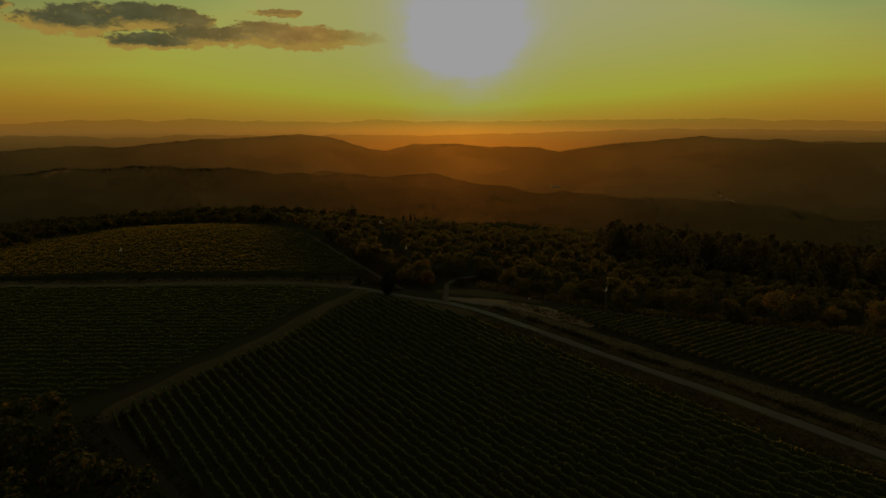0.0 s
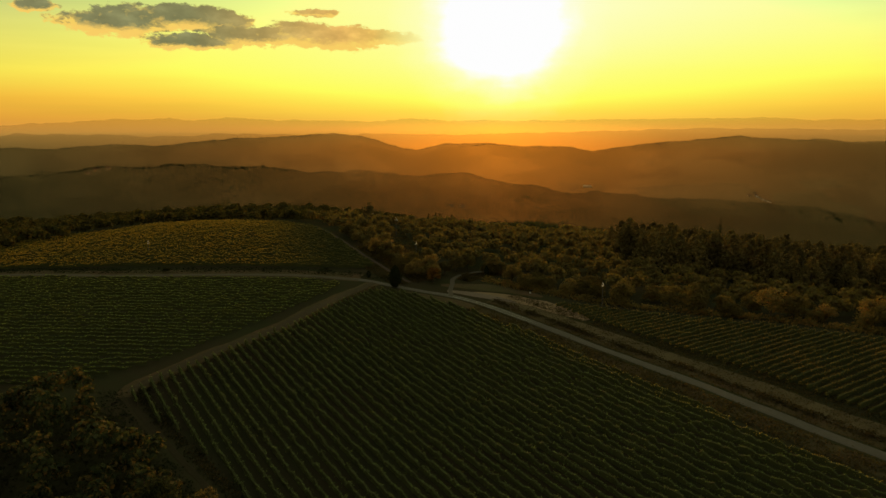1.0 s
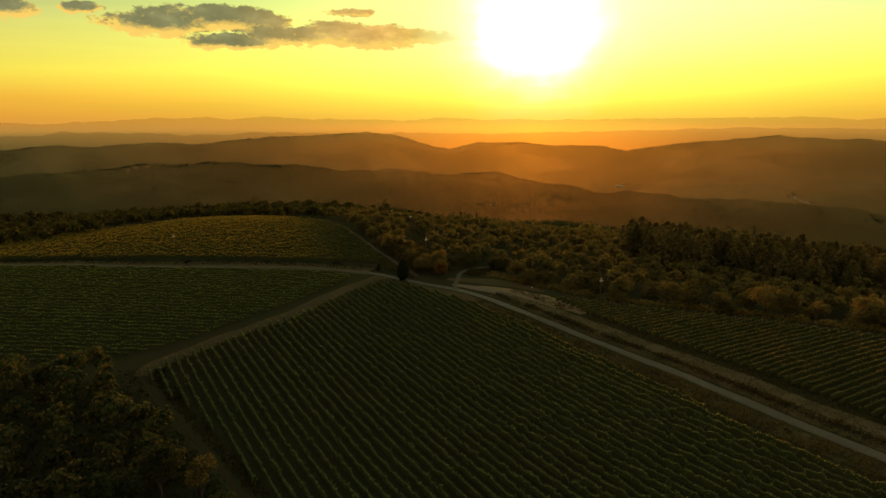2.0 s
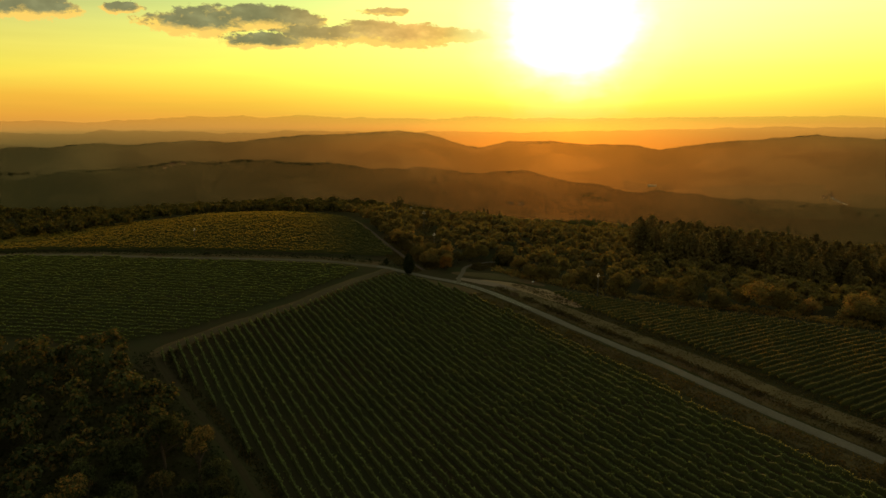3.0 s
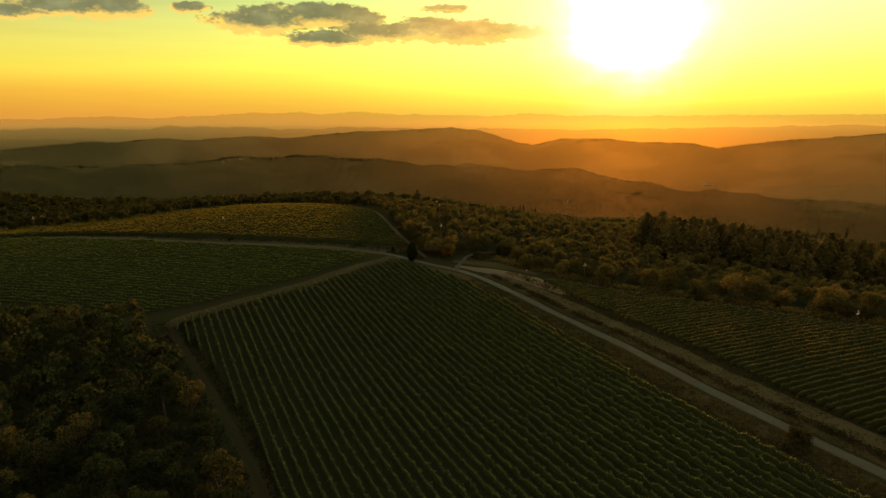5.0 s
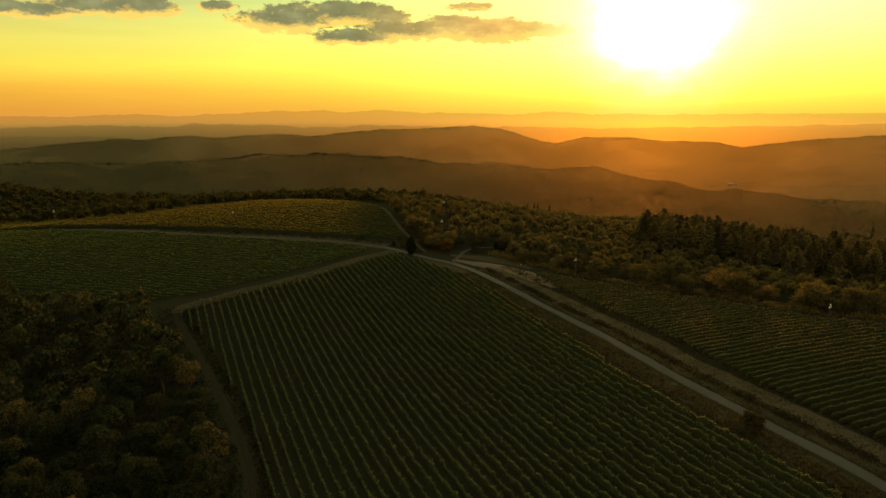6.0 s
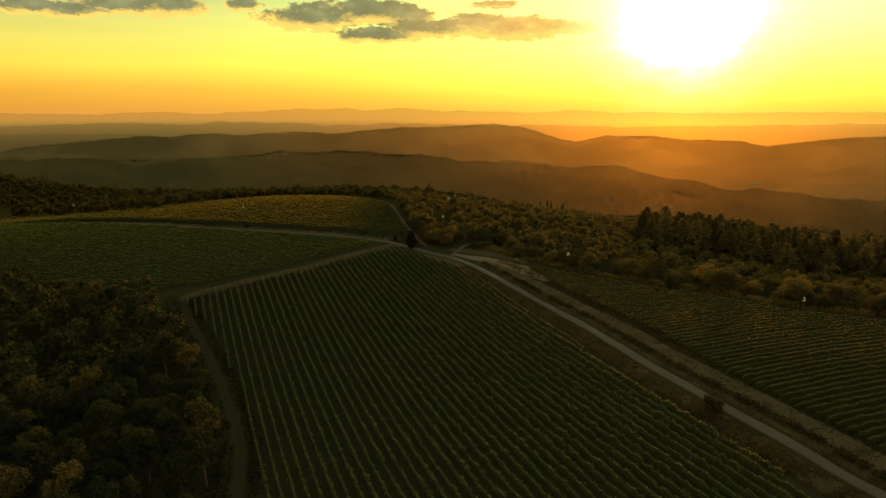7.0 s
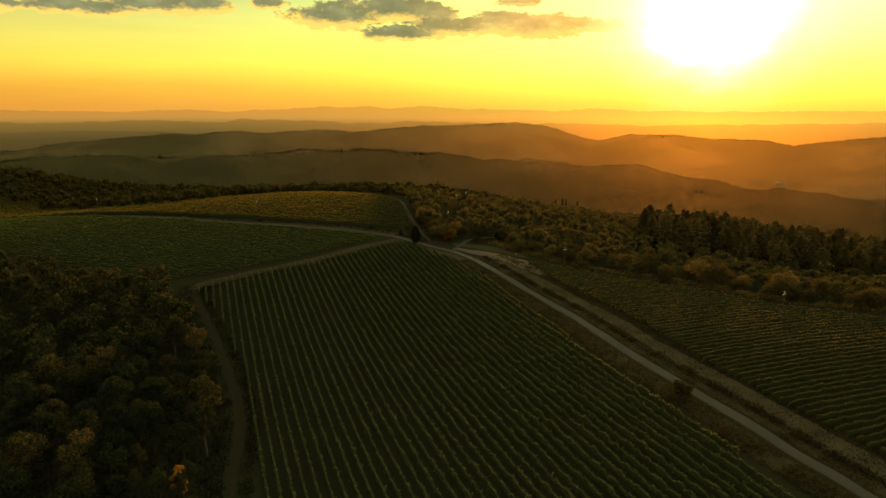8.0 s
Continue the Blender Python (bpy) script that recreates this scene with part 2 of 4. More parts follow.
def build_ground(g):
    p = position(g)
    sep = g.tree.nodes.new("ShaderNodeSeparateXYZ")
    g.tree.links.new(p, sep.inputs[0])
    fine, mid = g.noise(p, 1.6, 6, 0.65), g.noise(p, 0.06, 4)
    near = g.mix(g.ramp(mid, [(0.35, 0.0), (0.65, 1.0)]), (0.047, 0.037, 0.020), (0.038, 0.041, 0.018))
    near = g.mix(g.ramp(fine, [(0.45, 0.0), (0.75, 0.7)]), near, (0.038, 0.042, 0.018))
    # the valley: woods, stubble and pasture in patches
    cell = g.node("ShaderNodeTexVoronoi", out=1, i_Vector=g.node("ShaderNodeVectorMath", operation="ADD", i_0=p, i_1=g.node("ShaderNodeVectorMath", operation="SCALE", i_0=g.node("ShaderNodeTexNoise", out=1, i_Vector=p, i_Scale=0.004), i_3=60.0)), i_Scale=0.0042)
    pick = g.node("ShaderNodeSeparateColor", i_0=cell)
    fields = g.ramp(pick, [(0.0, (0.05, 0.05, 0.018)), (0.4, (0.08, 0.066, 0.023)), (0.62, (0.11, 0.085, 0.03)), (0.8, (0.15, 0.11, 0.045)), (1.0, (0.06, 0.06, 0.02))], "CONSTANT")
    fields = g.mix(g.ramp(g.noise(p, 0.03, 5), [(0.4, 0.0), (0.65, 0.6)]), fields, (0.05, 0.055, 0.02))
    woods = g.mix(g.noise(p, 0.09, 5, 0.7), (0.016, 0.02, 0.008), (0.05, 0.052, 0.018))
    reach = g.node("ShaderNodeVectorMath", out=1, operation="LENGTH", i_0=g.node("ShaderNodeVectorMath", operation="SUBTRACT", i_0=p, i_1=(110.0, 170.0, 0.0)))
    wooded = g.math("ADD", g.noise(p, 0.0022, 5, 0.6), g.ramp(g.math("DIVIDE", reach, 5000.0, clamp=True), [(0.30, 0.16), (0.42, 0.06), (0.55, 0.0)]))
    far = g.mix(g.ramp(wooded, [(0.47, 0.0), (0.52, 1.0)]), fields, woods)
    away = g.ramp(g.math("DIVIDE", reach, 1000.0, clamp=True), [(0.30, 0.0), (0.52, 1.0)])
    colour = g.mix(away, near, far)
    dull = matte(g, colour, bump(g, fine, 0.5, 0.2), rough=1.0, spec=0.0)
    # haze is imitated by making the land see-through to the sky, more with distance
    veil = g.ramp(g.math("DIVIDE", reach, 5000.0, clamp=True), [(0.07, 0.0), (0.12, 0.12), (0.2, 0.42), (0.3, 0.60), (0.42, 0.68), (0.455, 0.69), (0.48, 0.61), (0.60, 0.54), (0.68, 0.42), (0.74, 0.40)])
    # this painted haze is thinner over woods and varies by field, for visible texture
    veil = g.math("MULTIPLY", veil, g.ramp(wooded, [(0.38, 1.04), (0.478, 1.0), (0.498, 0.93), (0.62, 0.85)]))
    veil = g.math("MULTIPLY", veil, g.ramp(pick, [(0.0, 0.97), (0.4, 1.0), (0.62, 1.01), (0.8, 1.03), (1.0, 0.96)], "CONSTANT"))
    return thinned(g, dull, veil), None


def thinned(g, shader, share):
    """Imitates haze: makes the surface part transparent, so the sky's colour shows through."""
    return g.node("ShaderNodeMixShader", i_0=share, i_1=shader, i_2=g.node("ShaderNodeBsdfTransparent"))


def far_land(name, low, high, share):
    """Far hills, fields and houses; their haze is put into the material as transparency."""

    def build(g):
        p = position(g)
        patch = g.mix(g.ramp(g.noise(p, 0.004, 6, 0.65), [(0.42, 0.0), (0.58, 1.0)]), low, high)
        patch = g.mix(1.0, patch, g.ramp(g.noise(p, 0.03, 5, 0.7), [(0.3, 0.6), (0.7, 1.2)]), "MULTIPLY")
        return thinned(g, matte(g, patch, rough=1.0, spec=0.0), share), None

    return material(name, build)


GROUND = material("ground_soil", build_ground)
# painted haze: the last number is the share of sky showing through
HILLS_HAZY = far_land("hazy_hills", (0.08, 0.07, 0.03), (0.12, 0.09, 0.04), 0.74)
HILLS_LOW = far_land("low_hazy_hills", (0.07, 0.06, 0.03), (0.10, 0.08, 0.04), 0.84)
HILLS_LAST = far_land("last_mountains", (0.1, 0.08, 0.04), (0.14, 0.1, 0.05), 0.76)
GRAVEL = earthy("pale_gravel", (0.090, 0.078, 0.061), (0.118, 0.103, 0.080), (0.08, 0.069, 0.045), 2.2, 0.4, gloss=0.15)
LANE = earthy("worn_hill_lane", (0.085, 0.072, 0.052), (0.11, 0.094, 0.07), (0.07, 0.06, 0.036), 1.8, 0.3)
TRACK = earthy("earth_track", (0.060, 0.046, 0.026), (0.078, 0.060, 0.034), (0.05, 0.040, 0.021), 0.7, 0.1)
DRY = earthy("dry_grass", (0.118, 0.090, 0.046), (0.098, 0.078, 0.040), (0.10, 0.080, 0.040), 0.5, 0.03)
WEEDS = earthy("rough_weeds", (0.095, 0.060, 0.031), (0.070, 0.060, 0.026), (0.045, 0.043, 0.018), 1.0, 0.5)
DIRT = earthy("bare_orange_dirt", (0.25, 0.17, 0.098), (0.20, 0.14, 0.08), (0.155, 0.115, 0.064), 0.5, 0.3)
HILL_DIRT = earthy("rosy_track_dirt", (0.092, 0.066, 0.046), (0.078, 0.056, 0.038), (0.062, 0.049, 0.030), 0.6, 0.2)
# the junction's sunlight is put into this gravel as a paler colour
APRON = earthy("sunlit_worn_gravel", (0.175, 0.135, 0.098), (0.15, 0.115, 0.083), (0.125, 0.098, 0.066), 1.4, 0.3)
WET_CLAY = earthy("wet_packed_clay", (0.060, 0.045, 0.030), (0.075, 0.055, 0.036), (0.09, 0.07, 0.045), 0.5, 0.05, wet=0.30, gloss=0.5)
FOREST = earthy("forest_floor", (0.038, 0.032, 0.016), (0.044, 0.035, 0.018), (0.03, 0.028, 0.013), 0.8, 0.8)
VINE_LEAF = leaves("vine_leaves", (0.185, 0.228, 0.068), (0.095, 0.125, 0.041), (0.30, 0.25, 0.06), 0.20, spread=0.0, tufts=True)
VINE_WEST = leaves("vine_leaves_fresh", (0.205, 0.268, 0.062), (0.115, 0.155, 0.041), (0.32, 0.29, 0.06), 0.24, spread=0.0, tufts=True)
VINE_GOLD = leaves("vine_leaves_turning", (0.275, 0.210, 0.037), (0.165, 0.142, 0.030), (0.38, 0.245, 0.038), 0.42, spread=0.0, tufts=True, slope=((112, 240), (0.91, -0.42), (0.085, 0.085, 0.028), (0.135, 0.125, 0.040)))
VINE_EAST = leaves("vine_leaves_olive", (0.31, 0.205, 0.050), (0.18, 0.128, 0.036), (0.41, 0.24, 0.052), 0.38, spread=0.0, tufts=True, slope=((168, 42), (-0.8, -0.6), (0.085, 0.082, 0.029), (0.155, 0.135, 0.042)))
# darker copy of the vine leaves that paints the rows' shaded sides
VINE_SHADE = leaves("vine_shaded_leaves", (0.085, 0.092, 0.034), (0.058, 0.064, 0.026), (0.11, 0.09, 0.032), 0.15, 0.25, spread=0.0)
RUST_LEAF = leaves("rust_leaves", (0.19, 0.095, 0.026), (0.12, 0.066, 0.02), (0.23, 0.105, 0.02), 0.4)
AMBER_LEAF = leaves("amber_leaves", (0.40, 0.22, 0.04), (0.20, 0.13, 0.03), (0.5, 0.26, 0.04), 0.4, 0.5)
OAK_LEAF = leaves("oak_leaves", (0.098, 0.110, 0.047), (0.023, 0.030, 0.014), (0.14, 0.098, 0.035), 0.06, varied=True)
# dark leaves for track weeds and for the shade put under the oaks
SHADE_WEED_LEAF = leaves("shade_and_weed_leaves", (0.050, 0.050, 0.020), (0.022, 0.024, 0.010), (0.07, 0.05, 0.02), 0.12, spread=0.0)
WOOD_LEAF = leaves("wood_leaves", (0.184, 0.142, 0.048), (0.136, 0.108, 0.039), (0.27, 0.150, 0.045), 0.20, 0.40, spread=0.4, varied=True)
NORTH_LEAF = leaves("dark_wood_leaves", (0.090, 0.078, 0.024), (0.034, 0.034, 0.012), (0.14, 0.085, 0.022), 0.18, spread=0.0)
# far trees: distance haze is put into the leaves as see-through shares
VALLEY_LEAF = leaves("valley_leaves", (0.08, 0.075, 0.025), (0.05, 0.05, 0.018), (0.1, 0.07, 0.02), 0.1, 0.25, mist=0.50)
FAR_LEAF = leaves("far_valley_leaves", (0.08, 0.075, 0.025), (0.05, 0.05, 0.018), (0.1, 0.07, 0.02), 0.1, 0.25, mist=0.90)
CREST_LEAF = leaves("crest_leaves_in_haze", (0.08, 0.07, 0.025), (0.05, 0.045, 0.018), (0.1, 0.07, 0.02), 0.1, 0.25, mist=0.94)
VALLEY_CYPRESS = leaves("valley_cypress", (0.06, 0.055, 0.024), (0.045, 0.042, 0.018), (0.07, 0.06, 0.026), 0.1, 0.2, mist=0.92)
PINE_LEAF = leaves("pine_needles", (0.158, 0.116, 0.041), (0.098, 0.082, 0.031), (0.16, 0.115, 0.04), 0.10, 0.24, varied=True)
CYPRESS_LEAF = leaves("cypress_scales", (0.028, 0.035, 0.012), (0.014, 0.02, 0.007), (0.04, 0.04, 0.012), 0.05, 0.2)
WEED_LEAF = leaves("weed_blades", (0.10, 0.077, 0.032), (0.055, 0.047, 0.019), (0.14, 0.085, 0.032), 0.30, spread=0.0)
DITCH_LEAF = leaves("ditch_weed_blades", (0.078, 0.060, 0.028), (0.045, 0.038, 0.018), (0.10, 0.062, 0.027), 0.30, spread=0.0)
VINE_EDGE = leaves("vine_leaves_yellow", (0.36, 0.31, 0.065), (0.18, 0.17, 0.045), (0.48, 0.34, 0.06), 0.40, spread=0.0, tufts=True)
BARK = plain("rough_bark", (0.075, 0.055, 0.038), 0.9, 0.2, grain=6.0)
CONCRETE = plain("grey_concrete", (0.13, 0.12, 0.105), 0.85, 0.3, grain=8.0)
STEEL = plain("galvanised_steel", (0.16, 0.155, 0.145), 0.6, 0.4, 0.4)


def build_porcelain(g):
    clear = g.node("ShaderNodeBsdfTranslucent", i_Color=(0.92, 0.92, 0.90, 1))
    glaze = g.node("ShaderNodeBsdfPrincipled", i_Base_Color=(0.88, 0.88, 0.85, 1), i_Roughness=0.12)
    return g.node("ShaderNodeMixShader", i_0=0.75, i_1=glaze, i_2=clear), None


PORCELAIN = material("white_porcelain", build_porcelain)
WHITE = plain("white_enamel", (0.8, 0.8, 0.76), 0.3, 0.5)
WOOD = plain("weathered_wood", (0.14, 0.095, 0.055), 0.8, 0.3, grain=12.0)
# far materials carry painted haze; the plaster's and sheet's orange imitates warm hazy light
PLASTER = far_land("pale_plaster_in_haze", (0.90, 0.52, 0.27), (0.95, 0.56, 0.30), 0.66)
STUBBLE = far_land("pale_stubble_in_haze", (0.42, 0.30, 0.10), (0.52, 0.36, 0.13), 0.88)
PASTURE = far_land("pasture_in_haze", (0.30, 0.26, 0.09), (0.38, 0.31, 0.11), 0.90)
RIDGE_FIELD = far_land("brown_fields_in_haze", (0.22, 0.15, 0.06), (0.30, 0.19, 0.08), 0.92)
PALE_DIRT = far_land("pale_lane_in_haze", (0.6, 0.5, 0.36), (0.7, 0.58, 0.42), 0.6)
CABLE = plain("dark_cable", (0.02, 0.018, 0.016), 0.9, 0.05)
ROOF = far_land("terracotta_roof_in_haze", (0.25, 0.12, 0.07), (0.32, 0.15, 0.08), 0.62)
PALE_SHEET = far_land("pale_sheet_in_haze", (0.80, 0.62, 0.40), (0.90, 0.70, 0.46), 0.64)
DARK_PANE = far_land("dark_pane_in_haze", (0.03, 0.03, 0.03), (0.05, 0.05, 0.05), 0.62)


# ---- ground ----
HUMPS = np.array([
    (1.3, 3.1, 1.4, 1.8, -3.6, -3.8, 8.1),
    (0.6, -2, -7.7, 8.3, 11.8, -1.9, 9.8),
    (-2.7, -1.9, -1.8, -2.4, 0.9, -8.4, -6.4),
    (3.2, 5.9, 7.7, 3, 3.2, 0.9, -5.9),
    (9.6, 7.3, -0.4, 5.9, 3.9, -3.1, -5.1),
    (-18.5, -12.6, 7.5, 4.5, -3.9, -10.7, -8.8),
    (51.1, -0.5, -3.8, -8.6, 1.8, 0.6, -3.1),
])
HUMP_X, HUMP_Y, HUMP_SIZE = np.arange(-160, 441, 100.0), np.arange(-110, 541, 100.0), 95.0
EYE_X, EYE_Y = 12.0, -60.0
# crest heights of the ridges across the valley, by azimuth
RIDGE_NEAR = np.array([(-60, -110), (-25, -107), (-9.0, -92), (-6.9, -92), (-5.5, -95), (-3.3, -95), (2.3, -112), (6.5, -103), (8.7, -106), (11.8, -96), (15.1, -92), (18.8, -88), (23.2, -97), (27, -115), (31.2, -125), (35.8, -145), (39, -132), (40.7, -138), (44.6, -159), (48.7, -170), (52.5, -182), (56.7, -193), (70, -230), (110, -240)])
RIDGE_MAIN = np.array([(-60, -230), (-25, -210), (-9.0, -173), (-7.2, -141), (-5.4, -133), (-3.6, -123), (-1.7, -113), (0.1, -114), (0.9, -106), (3.1, -108), (4.8, -96), (6.1, -91), (7.8, -106), (10.9, -99), (12.7, -95), (14.5, -92), (15.4, -103), (20.0, -74), (22.4, -66), (26.2, -56), (29, -39), (31.3, -61), (33.1, -95), (34.6, -122), (35.9, -133), (38.1, -106), (41.9, -99), (45.6, -110), (48, -113), (50.1, -129), (53.2, -106), (58.6, -64), (61, -49), (64.4, -56), (67.3, -63), (70.3, -69), (90, -60), (120, -90)])
RIDGE_HAZY = np.array([(-60, -30), (-8.8, -66), (-5.3, -66), (-3.7, -60), (-2.0, -55), (1.5, -60), (4.4, -68), (5.6, -65), (6.7, -48), (8.2, -64), (10.8, -68), (13.5, -68), (15.4, -82), (18.6, -82), (19.7, -71), (22.3, -74), (40, -70), (48, -70), (52.3, -51), (55.8, -36), (58.2, -24), (60.6, -36), (64.5, -36), (70.4, -27), (110, -30)])
RIDGE_LAST = np.array([(-60, 10), (-8.7, -3), (-5.3, -11), (-1.9, -12), (1.6, 4), (4.4, -16), (6.5, -15), (10.9, 4), (16.3, 26), (20.0, 8), (20.9, 15), (26.9, 8), (33, 6), (45, 8), (52.3, 15), (58.6, 24), (62.2, 32), (70.4, 6), (110, 10)])
RIDGE_LOW = np.array([(-60, -125), (-20, -118), (-8.9, -108), (-6.8, -104), (-3.6, -107), (0.7, -111), (2.3, -122), (5, -190), (9, -600), (110, -700)])
VALLEY = -285.0


def land(x, y):
    """The height of the land: the vineyard hill, the fall to the valley and the ridges beyond it."""
    x, y = np.asarray(x, float), np.asarray(y, float)
    gx = np.exp(-((x[..., None] - HUMP_X) ** 2) / (2 * HUMP_SIZE**2))
    gy = np.exp(-((y[..., None] - HUMP_Y) ** 2) / (2 * HUMP_SIZE**2))
    h = np.einsum("...j,ji,...i->...", gy, HUMPS, gx)
    out = np.maximum(0.0, np.hypot((x - 120) * np.where(x > 120, 1.12, 0.92), y - 190) - 300)
    ahead = np.degrees(np.arctan2(x - EYE_X, y - EYE_Y))
    far = np.hypot(x - EYE_X, y - EYE_Y)
    h = h + VALLEY * (1 - np.exp(-out * out / (out + 60) / 950))
    waves = 18 * np.sin(x / 190 + 1.3 * np.sin(y / 260)) * np.sin(y / 230 + 0.7) * np.clip((out - 150) / 700, 0, 1)
    return h + waves * 0.6


def folds(x, y, size):
    """Uneven spurs and hollows, about -1 to 1."""
    out, tall = 0.0, 1.0
    for k in range(5):
        a = 1.1 + 2.4 * k
        u, v = (x * math.cos(a) + y * math.sin(a)) / size, (y * math.cos(a) - x * math.sin(a)) / size
        out = out + tall * np.sin(u + 1.7 * np.sin(v * 0.7 + k)) * np.cos(v * 0.9 + 1.3 * np.sin(u * 0.6 + 2 * k))
        size, tall = size * 0.56, tall * 0.55
    return out


def ridge_place(x, y):
    """Distance and direction from the middle of the walk, and how far off the middle ridge's crest lies that way."""
    far = np.hypot(x - EYE_X, y - EYE_Y)
    turn = np.degrees(np.arctan2(x - EYE_X, y - EYE_Y))
    return far, turn, 2250 + 90 * np.sin(turn * 0.21) + 40 * np.sin(turn * 0.83)


def near_valley(x, y):
    """The land down to the valley and up again to the crest of the middle ridge."""
    far, turn, crest = ridge_place(x, y)
    top = np.interp(turn, RIDGE_NEAR[:, 0], RIDGE_NEAR[:, 1])
    gap = (far - crest) / 900
    middle = -330 + (top + 330 + 5 * folds(x, y, 60.0)) * np.exp(-((gap * 1.5) ** 2)) + 13 * folds(x, y, 150.0) * np.clip(np.abs(gap) * 3, 0, 1) * np.exp(-(gap**2))
    low = land(x, y) + 7 * folds(x, y, 110.0) * np.clip((far - 900) / 500, 0, 1)
    high = np.maximum(middle, low)
    return np.where(far < 900, low, high + 14 * np.log(np.exp((middle - high) / 14) + np.exp((low - high) / 14)))


def far_valley(x, y):
    """The valley floor behind the middle ridge, rising to the far range."""
    far, turn, crest = ridge_place(x, y)
    top = np.interp(turn, RIDGE_MAIN[:, 0], RIDGE_MAIN[:, 1])
    gap = np.maximum(3700 - far, 0) / 700
    floor = -330 + 5 * folds(x, y, 160.0)
    return floor + (top + 330 + 4 * folds(x, y, 90.0)) * np.exp(-(gap**2)) + 9 * folds(x, y, 150.0) * np.clip(gap * 3, 0, 1) * np.exp(-((gap * 0.8) ** 2))


def valley(x, y):
    x, y = np.asarray(x, float), np.asarray(y, float)
    far, turn, crest = ridge_place(x, y)
    return np.where(far < crest, near_valley(x, y), far_valley(x, y))


def height(x, y):
    return float(land(x, y))


def mesh_object(name, verts, faces, mat, smooth=False):
    me = bpy.data.meshes.new(name)
    me.from_pydata(verts if isinstance(verts, list) else verts.tolist(), [], faces if isinstance(faces, list) else faces.tolist())
    me.materials.append(mat)
    if smooth:
        me.polygons.foreach_set("use_smooth", [True] * len(me.polygons))
    me.update()
    return new(name, me)


def grid_faces(rows, cols, wrap=False):
    i, j = np.meshgrid(np.arange(rows - 1), np.arange(cols if wrap else cols - 1), indexing="ij")
    k = (j + 1) % cols
    return np.stack([i * cols + j, i * cols + k, (i + 1) * cols + k, (i + 1) * cols + j], -1).reshape(-1, 4)


def build_ground_sheet():
    cx, cy = 100.0, 130.0
    turn = np.radians(np.concatenate([np.arange(-32, 88, 0.27), np.arange(88, 328, 2.0)]))
    ox, oy = cx - EYE_X, cy - EYE_Y
    along = ox * np.sin(turn) + oy * np.cos(turn)
    rng = np.random.default_rng(4)

    def sheet(first, step, limit, reach, shape, label):
        rings = [first]
        while rings[-1] < limit:
            rings.append(rings[-1] + max(3.4, min(rings[-1] * 0.017, step)))
        rings = np.array(rings)
        end = -along + np.sqrt(along**2 - ox**2 - oy**2 + reach**2)
        r, a = np.meshgrid(rings, turn, indexing="ij")
        r = r * (1 + (end / rings[-1] - 1) * (r / rings[-1]) ** 2)
        x, y = cx + r * np.sin(a), cy + r * np.cos(a)
        z = shape(x, y) + rng.uniform(-1, 1, r.shape) * np.clip((r - 1000) / 1200, 0, 1) * 2.2
        verts = np.stack([x, y, z], -1).reshape(-1, 3)
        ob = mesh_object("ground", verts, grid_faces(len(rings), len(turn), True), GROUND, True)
        return tagged(ob, label, "ground", kind="structure")

    crest = 2250 + 90 * np.sin(np.degrees(turn) * 0.21) + 40 * np.sin(np.degrees(turn) * 0.83)
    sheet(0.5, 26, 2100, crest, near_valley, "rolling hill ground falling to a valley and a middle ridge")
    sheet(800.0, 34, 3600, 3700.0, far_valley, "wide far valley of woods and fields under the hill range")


build_ground_sheet()


def ridge(crest, place, depth, mat, label, seed, rough=1.0):
    """A far ridge behind the valley: a long hill with a crest line and both slopes."""
    rng = np.random.default_rng(seed)
    turn = np.radians(np.arange(-45, 100.01, 0.16))
    top = np.interp(np.degrees(turn), crest[:, 0], crest[:, 1])
    for span, size in ((25, 5.0), (8, 3.0), (2, 1.6)):
        n = rng.normal(size=len(turn) + 4 * span)
        k = np.hanning(2 * span + 1)
        top = top + rough * size * np.convolve(n, k / np.sqrt((k**2).sum()), "same")[2 * span : 2 * span + len(turn)] * 0.5
    rows = []
    spurs = np.convolve(rng.normal(size=len(turn) + 80), np.hanning(25), "same")[40 : 40 + len(turn)] * 0.035
    for t in np.linspace(-1, 0, 15):
        r = place + t * depth * (1 + spurs * np.sin(math.pi * t))
        z = -900 + (top + 900) * np.exp(-((t * 1.5) ** 2))
        rows.append(np.stack([EYE_X + r * np.sin(turn), EYE_Y + r * np.cos(turn), z], -1))
    verts = np.concatenate(rows)
    return tagged(mesh_object("distant_ridge", verts, grid_faces(15, len(turn)), mat, True), label, "hills", kind="structure")


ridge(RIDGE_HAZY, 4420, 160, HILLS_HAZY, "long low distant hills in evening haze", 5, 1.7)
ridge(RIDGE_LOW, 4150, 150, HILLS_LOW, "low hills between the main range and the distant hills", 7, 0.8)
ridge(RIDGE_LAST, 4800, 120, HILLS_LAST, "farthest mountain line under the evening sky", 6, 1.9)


# ---- roads, tracks and verges ----
def spline(points, step=2.0):
    """A smooth line through the points of a plan, in even steps."""
    p = np.array(points, float)
    p = np.vstack([2 * p[0] - p[1], p, 2 * p[-1] - p[-2]])
    out = []
    for a, b, c, d in zip(p, p[1:], p[2:], p[3:]):
        n = max(2, int(np.hypot(*(c - b)) / step))
        t = np.linspace(0, 1, n, endpoint=False)[:, None]
        out.append(0.5 * (2 * b + (c - a) * t + (2 * a - 5 * b + 4 * c - d) * t**2 + (3 * b - a - 3 * c + d) * t**3))
    return np.vstack([*out, p[-2:-1]])


